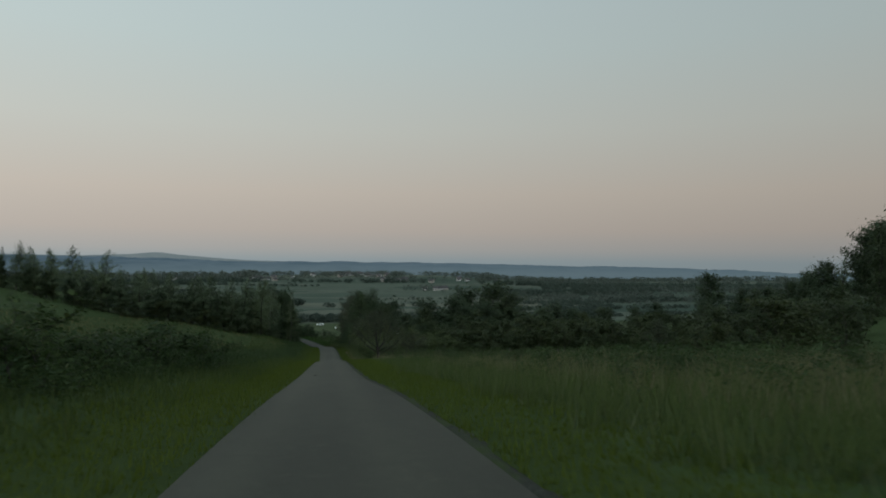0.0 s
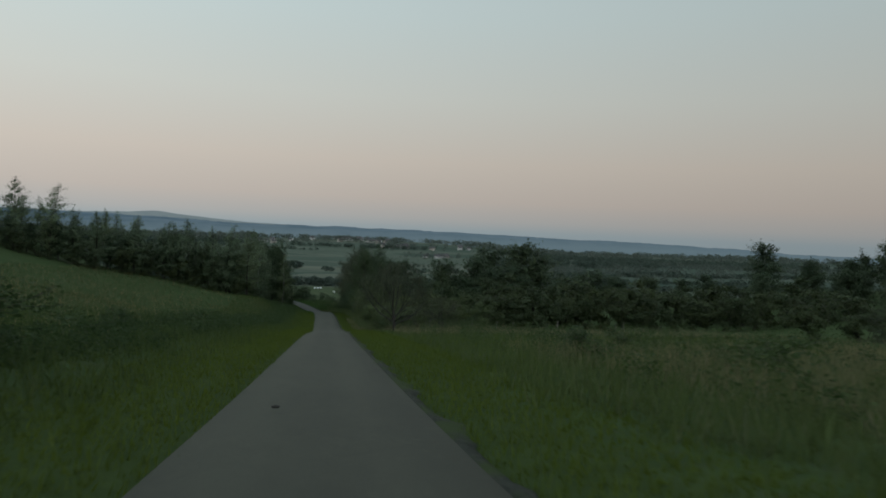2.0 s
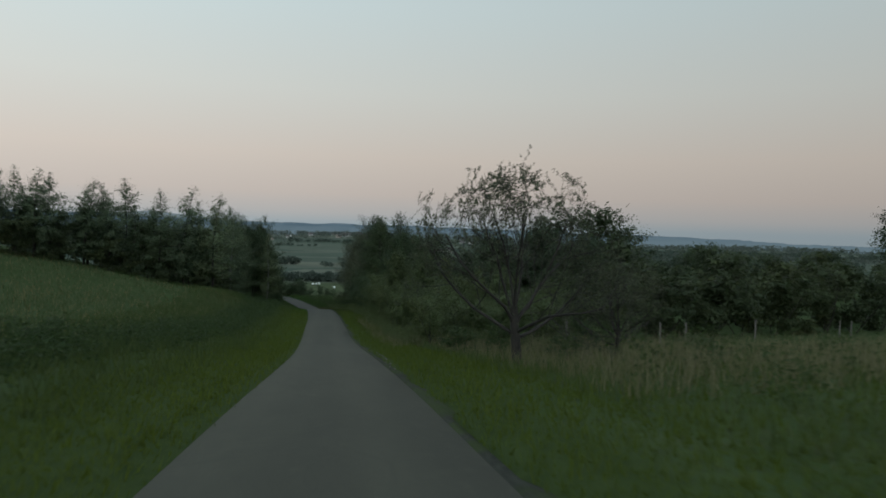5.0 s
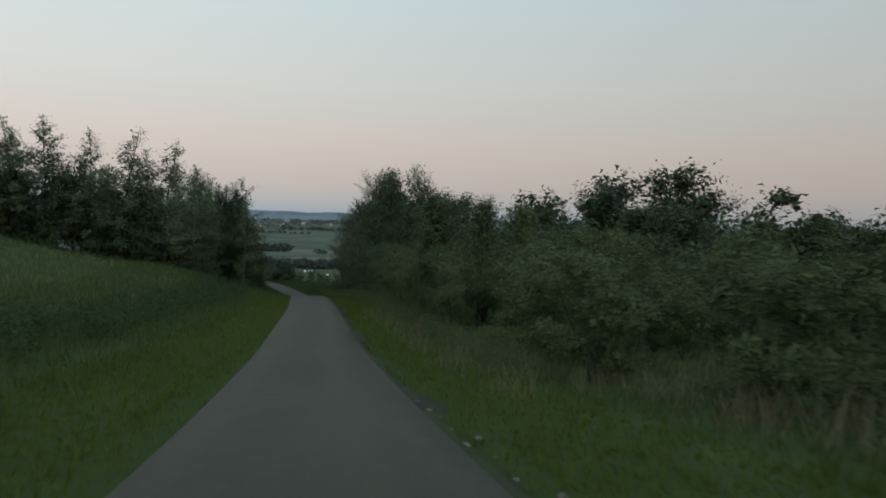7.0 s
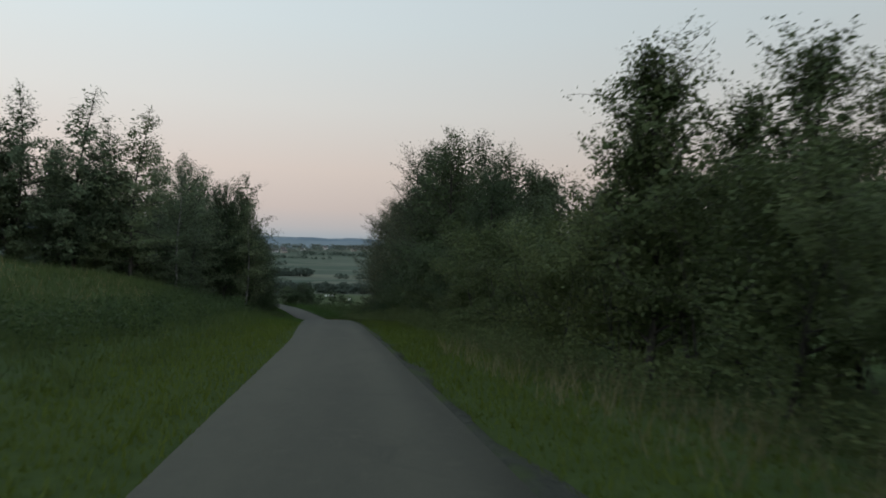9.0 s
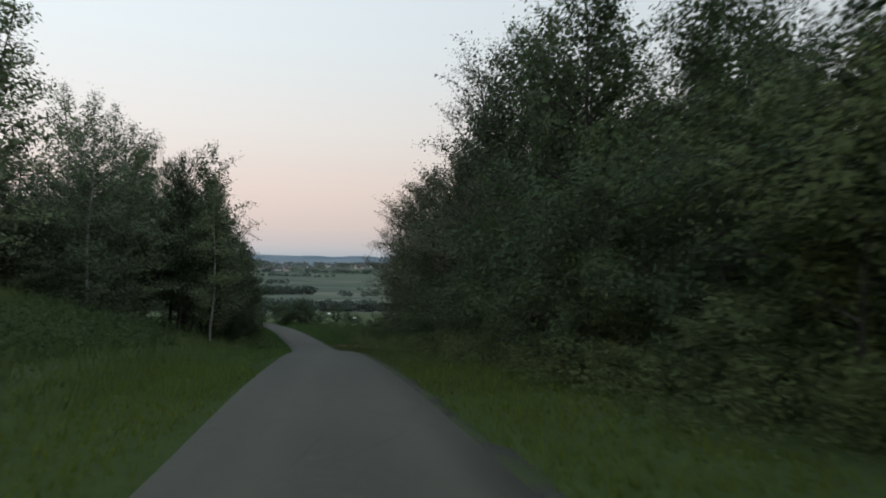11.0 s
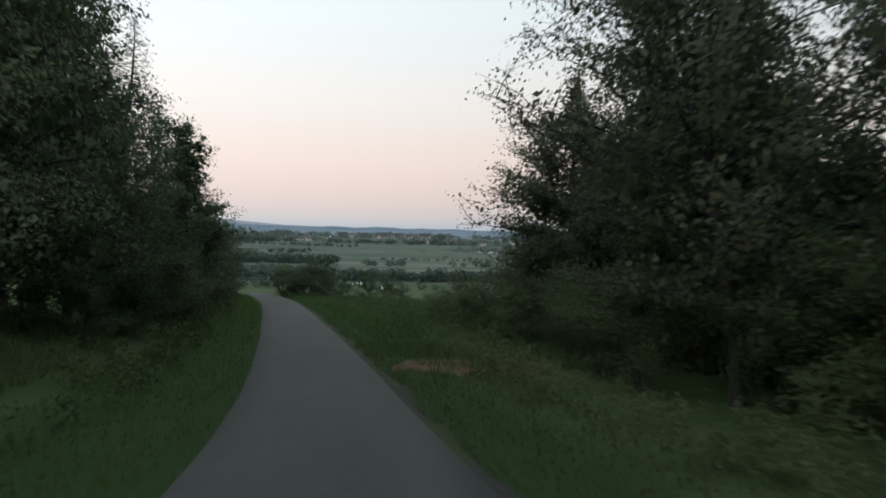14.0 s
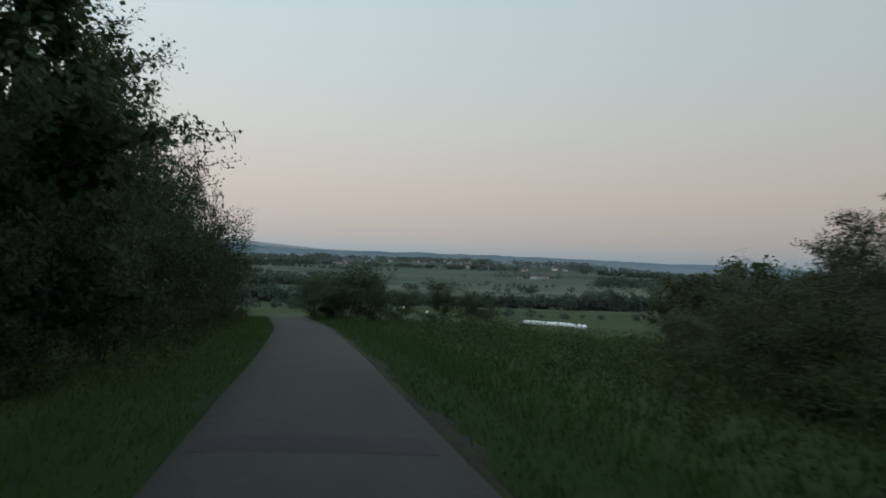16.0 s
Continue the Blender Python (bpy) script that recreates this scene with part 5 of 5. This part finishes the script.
models = [gable_house("house", 11, 8.5, 4.2, 4.0, M["plaster"], M["roof_dark"], "white rendered village house with dark gabled roof"),
          gable_house("house", 10, 8, 3.8, 3.8, M["plaster"], M["roof_red"], "white rendered village house with red gabled roof"),
          gable_house("house", 12, 9, 4.5, 4.2, M["ochre"], M["roof_dark"], "ochre village house with dark gabled roof")]
used = [False] * 3
hut = gable_house("hut", 4.6, 3.4, 2.3, 1.0, M["plaster"], M["roof_dark"], "small white hut beside the distant field")
tagged(hut, category="hut")
hut.matrix_basis = Matrix.Translation((-57.5, 560.0, at_ground(-57.5, 560.0))) @ Matrix.Rotation(0.3, 4, "Z")
homes = []
CLUSTERS = [(-115, 1360, 9, 34, 36), (35, 1480, 15, 46, 44), (85, 1440, 8, 40, 36), (132, 1290, 10, 28, 26), (168, 1060, 4, 20, 18), (-235, 1420, 6, 50, 40), (300, 1330, 4, 40, 30)]
for cx, cy, count, sx, sy in CLUSTERS:
    for _ in range(count):
        homes.append((cx + rng.normal(0, sx), cy + rng.normal(0, sy), rng.uniform(-0.8, 0.8)))
for n, (x, y, turn) in enumerate(homes):
    m = Matrix.Translation((x, y, at_ground(x, y))) @ Matrix.Rotation(turn, 4, "Z") @ Matrix.Diagonal((0.8, 0.8, 0.8, 1))
    k = n % 3
    if used[k]:
        copy_thing(models[k], m @ Matrix.Diagonal([1 / c for c in models[k].scale] + [1]))
    else:
        models[k].matrix_basis, used[k] = m, True


def far_trees(name, label, seed, places, size, per=46, mat="far_leaf"):
    """Distant trees, each a loose heap of leaf clumps."""
    r = np.random.default_rng(seed)
    cs, ss = [], []
    for x, y, h in places:
        c = r.normal(0, 1, (per, 3))
        c /= np.linalg.norm(c, axis=1)[:, None]
        c *= r.uniform(0.35, 1.0, (per, 1)) ** 0.5 * (h * 0.75, h * 0.6, h * 0.5)
        c[:, 2] += h * 0.5
        cs.append(c + (x, y, at_ground(x, y)))
        ss.append(np.full(per, h * size))
    v, f = leaves(r, np.concatenate(cs), np.concatenate(ss), 0.7)
    return tagged(new(name, mesh_of(name, v, f, M[mat])), label, "trees", kind="stuff")


r = np.random.default_rng(5)
hedges = []
for x0, y0, x1, y1, h, gap in ((-150, 448, 190, 458, 7.0, 1.3), (-220, 505, -30, 472, 6.0, 3), (150, 470, 420, 540, 6.5, 3), (-60, 400, -25, 380, 4.0, 4), (20, 382, 78, 362, 2.4, 4), (-400, 560, -120, 520, 7.0, 4),
                               (110, 566, 430, 616, 5.5, 4), (10, 812, 150, 836, 3.5, 6), (190, 690, 640, 770, 6.5, 4), (-520, 880, -70, 935, 7, 5), (240, 1005, 720, 955, 7, 4), (-260, 1180, -20, 1150, 5, 5)):
    n = int(math.hypot(x1 - x0, y1 - y0) / gap)
    lift = np.interp(np.linspace(0, 1, n), np.linspace(0, 1, 14), r.uniform(0.5, 1.15, 14))
    lift = np.maximum(lift, 0.8) if gap < 2 else lift
    hedges += [(x0 + (x1 - x0) * k / n + r.normal(0, 2), y0 + (y1 - y0) * k / n + r.normal(0, 2.5), h * lift[k] * r.uniform(0.75, 1.15)) for k in range(n) if gap < 2 or lift[k] > 0.56]
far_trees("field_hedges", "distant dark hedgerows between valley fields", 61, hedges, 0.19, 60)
copses = []
for cx, cy, rx, ry, n, h in ((330, 900, 130, 30, 130, 9), (560, 1050, 220, 45, 240, 10), (820, 1250, 300, 70, 300, 11), (430, 1240, 150, 35, 150, 9), (-330, 800, 120, 26, 110, 8), (-420, 1180, 200, 50, 220, 10), (75, 660, 26, 8, 9, 5),
                             (-80, 690, 52, 16, 90, 8), (-140, 640, 40, 12, 40, 7), (12, 655, 16, 14, 12, 5), (250, 880, 60, 14, 50, 7), (240, 640, 40, 10, 24, 6), (60, 1270, 130, 14, 70, 7), (-200, 1290, 80, 16, 60, 8)):
    a, q = r.uniform(0, 2 * np.pi, n), np.sqrt(r.uniform(0, 1, n))
    copses += [(cx + rx * u * math.cos(v), cy + ry * u * math.sin(v), h * r.uniform(0.55, 1.1)) for u, v in zip(q, a)]
for _ in range(9):
    copses.append((r.uniform(-400, 600), r.uniform(560, 1200), r.uniform(2.0, 4.5)))
far_trees("scattered_trees", "scattered distant trees and bushes in valley fields", 62, copses, 0.21, 40)
village = [(cx + r.normal(0, 1.5 * sx), cy + r.normal(0, 1.5 * sy) + 8, r.uniform(5, 10)) for cx, cy, count, sx, sy in CLUSTERS for _ in range(5 * count)]
for cx, cy, rx, ry, n in ((340, 770, 170, 110, 190), (600, 920, 230, 110, 220)):
    village += [(cx + rx * r.normal(0, 0.5), cy + ry * r.normal(0, 0.5), r.uniform(5, 9)) for _ in range(n)]
village += [(r.normal(20, 190), r.uniform(1500, 1620), r.uniform(6, 11)) for _ in range(160)]
village += [(r.uniform(-700, -150), r.uniform(1300, 1650), r.uniform(9, 15)) for _ in range(260)] + [(r.uniform(260, 1300), r.uniform(1350, 1800), r.uniform(9, 15)) for _ in range(420)]
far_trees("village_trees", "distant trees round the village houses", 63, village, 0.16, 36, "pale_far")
woods = [(r.uniform(-1400, 2400), r.uniform(2000, 2900), r.uniform(9, 15)) for _ in range(1300)]
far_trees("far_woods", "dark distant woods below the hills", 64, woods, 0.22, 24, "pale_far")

# far hills
AZ, EL = [-100, -60, -25, -20, -12.6, -7.5, 0.8, 9.6, 15, 20, 25, 33, 37, 43, 60, 100], [0.5, 0.4, 0.3, 0.26, 0.12, -0.11, -0.06, -0.13, -0.22, -0.33, -0.33, -0.53, -0.7, -0.75, -0.5, -0.2]
hv, dists = [], (3300, 3700, 4050, 4250, 4400)
az = np.linspace(-100, 100, 900)
for a in az:
    top = 1.35 + 4250 * math.tan(radians(np.interp(a, AZ, EL))) + 6.0 * noise.noise(Vector((a * 0.5, 0, 0))) + 3.2 * noise.noise(Vector((a * 2.2, 5, 0))) + 1.2 * noise.noise(Vector((a * 9, 3, 0)))
    for d, f in zip(dists, (-100.0, 0.62, 0.9, 1.0, 0.8)):
        z = f if f < 0 else -70 + (top + 70) * f
        hv.append((d * math.sin(radians(a)), d * math.cos(radians(a)), z))
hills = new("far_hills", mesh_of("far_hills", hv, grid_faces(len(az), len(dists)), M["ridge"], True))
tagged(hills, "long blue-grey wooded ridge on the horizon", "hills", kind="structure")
hills.name = "backdrop"

# hazier hills behind
FAR_AZ, FAR_EL = [-100, -40, -24, -19, -15.5, -13.6, -12, -9.5, -7, -3, 3], [0.8, 0.6, 0.36, 0.28, 0.42, 0.62, 0.4, 0.2, 0.02, -0.1, -0.6]
pv, az = [], np.linspace(-100, 3, 240)
for a in az:
    top = 1.35 + 4650 * math.tan(radians(np.interp(a, FAR_AZ, FAR_EL))) + 3.0 * noise.noise(Vector((a * 0.7, 9, 0)))
    for d, z in ((4500, -90.0), (4600, (top - 60) * 0.5), (4650, top), (4700, top - 30)):
        pv.append((d * math.sin(radians(a)), d * math.cos(radians(a)), z))
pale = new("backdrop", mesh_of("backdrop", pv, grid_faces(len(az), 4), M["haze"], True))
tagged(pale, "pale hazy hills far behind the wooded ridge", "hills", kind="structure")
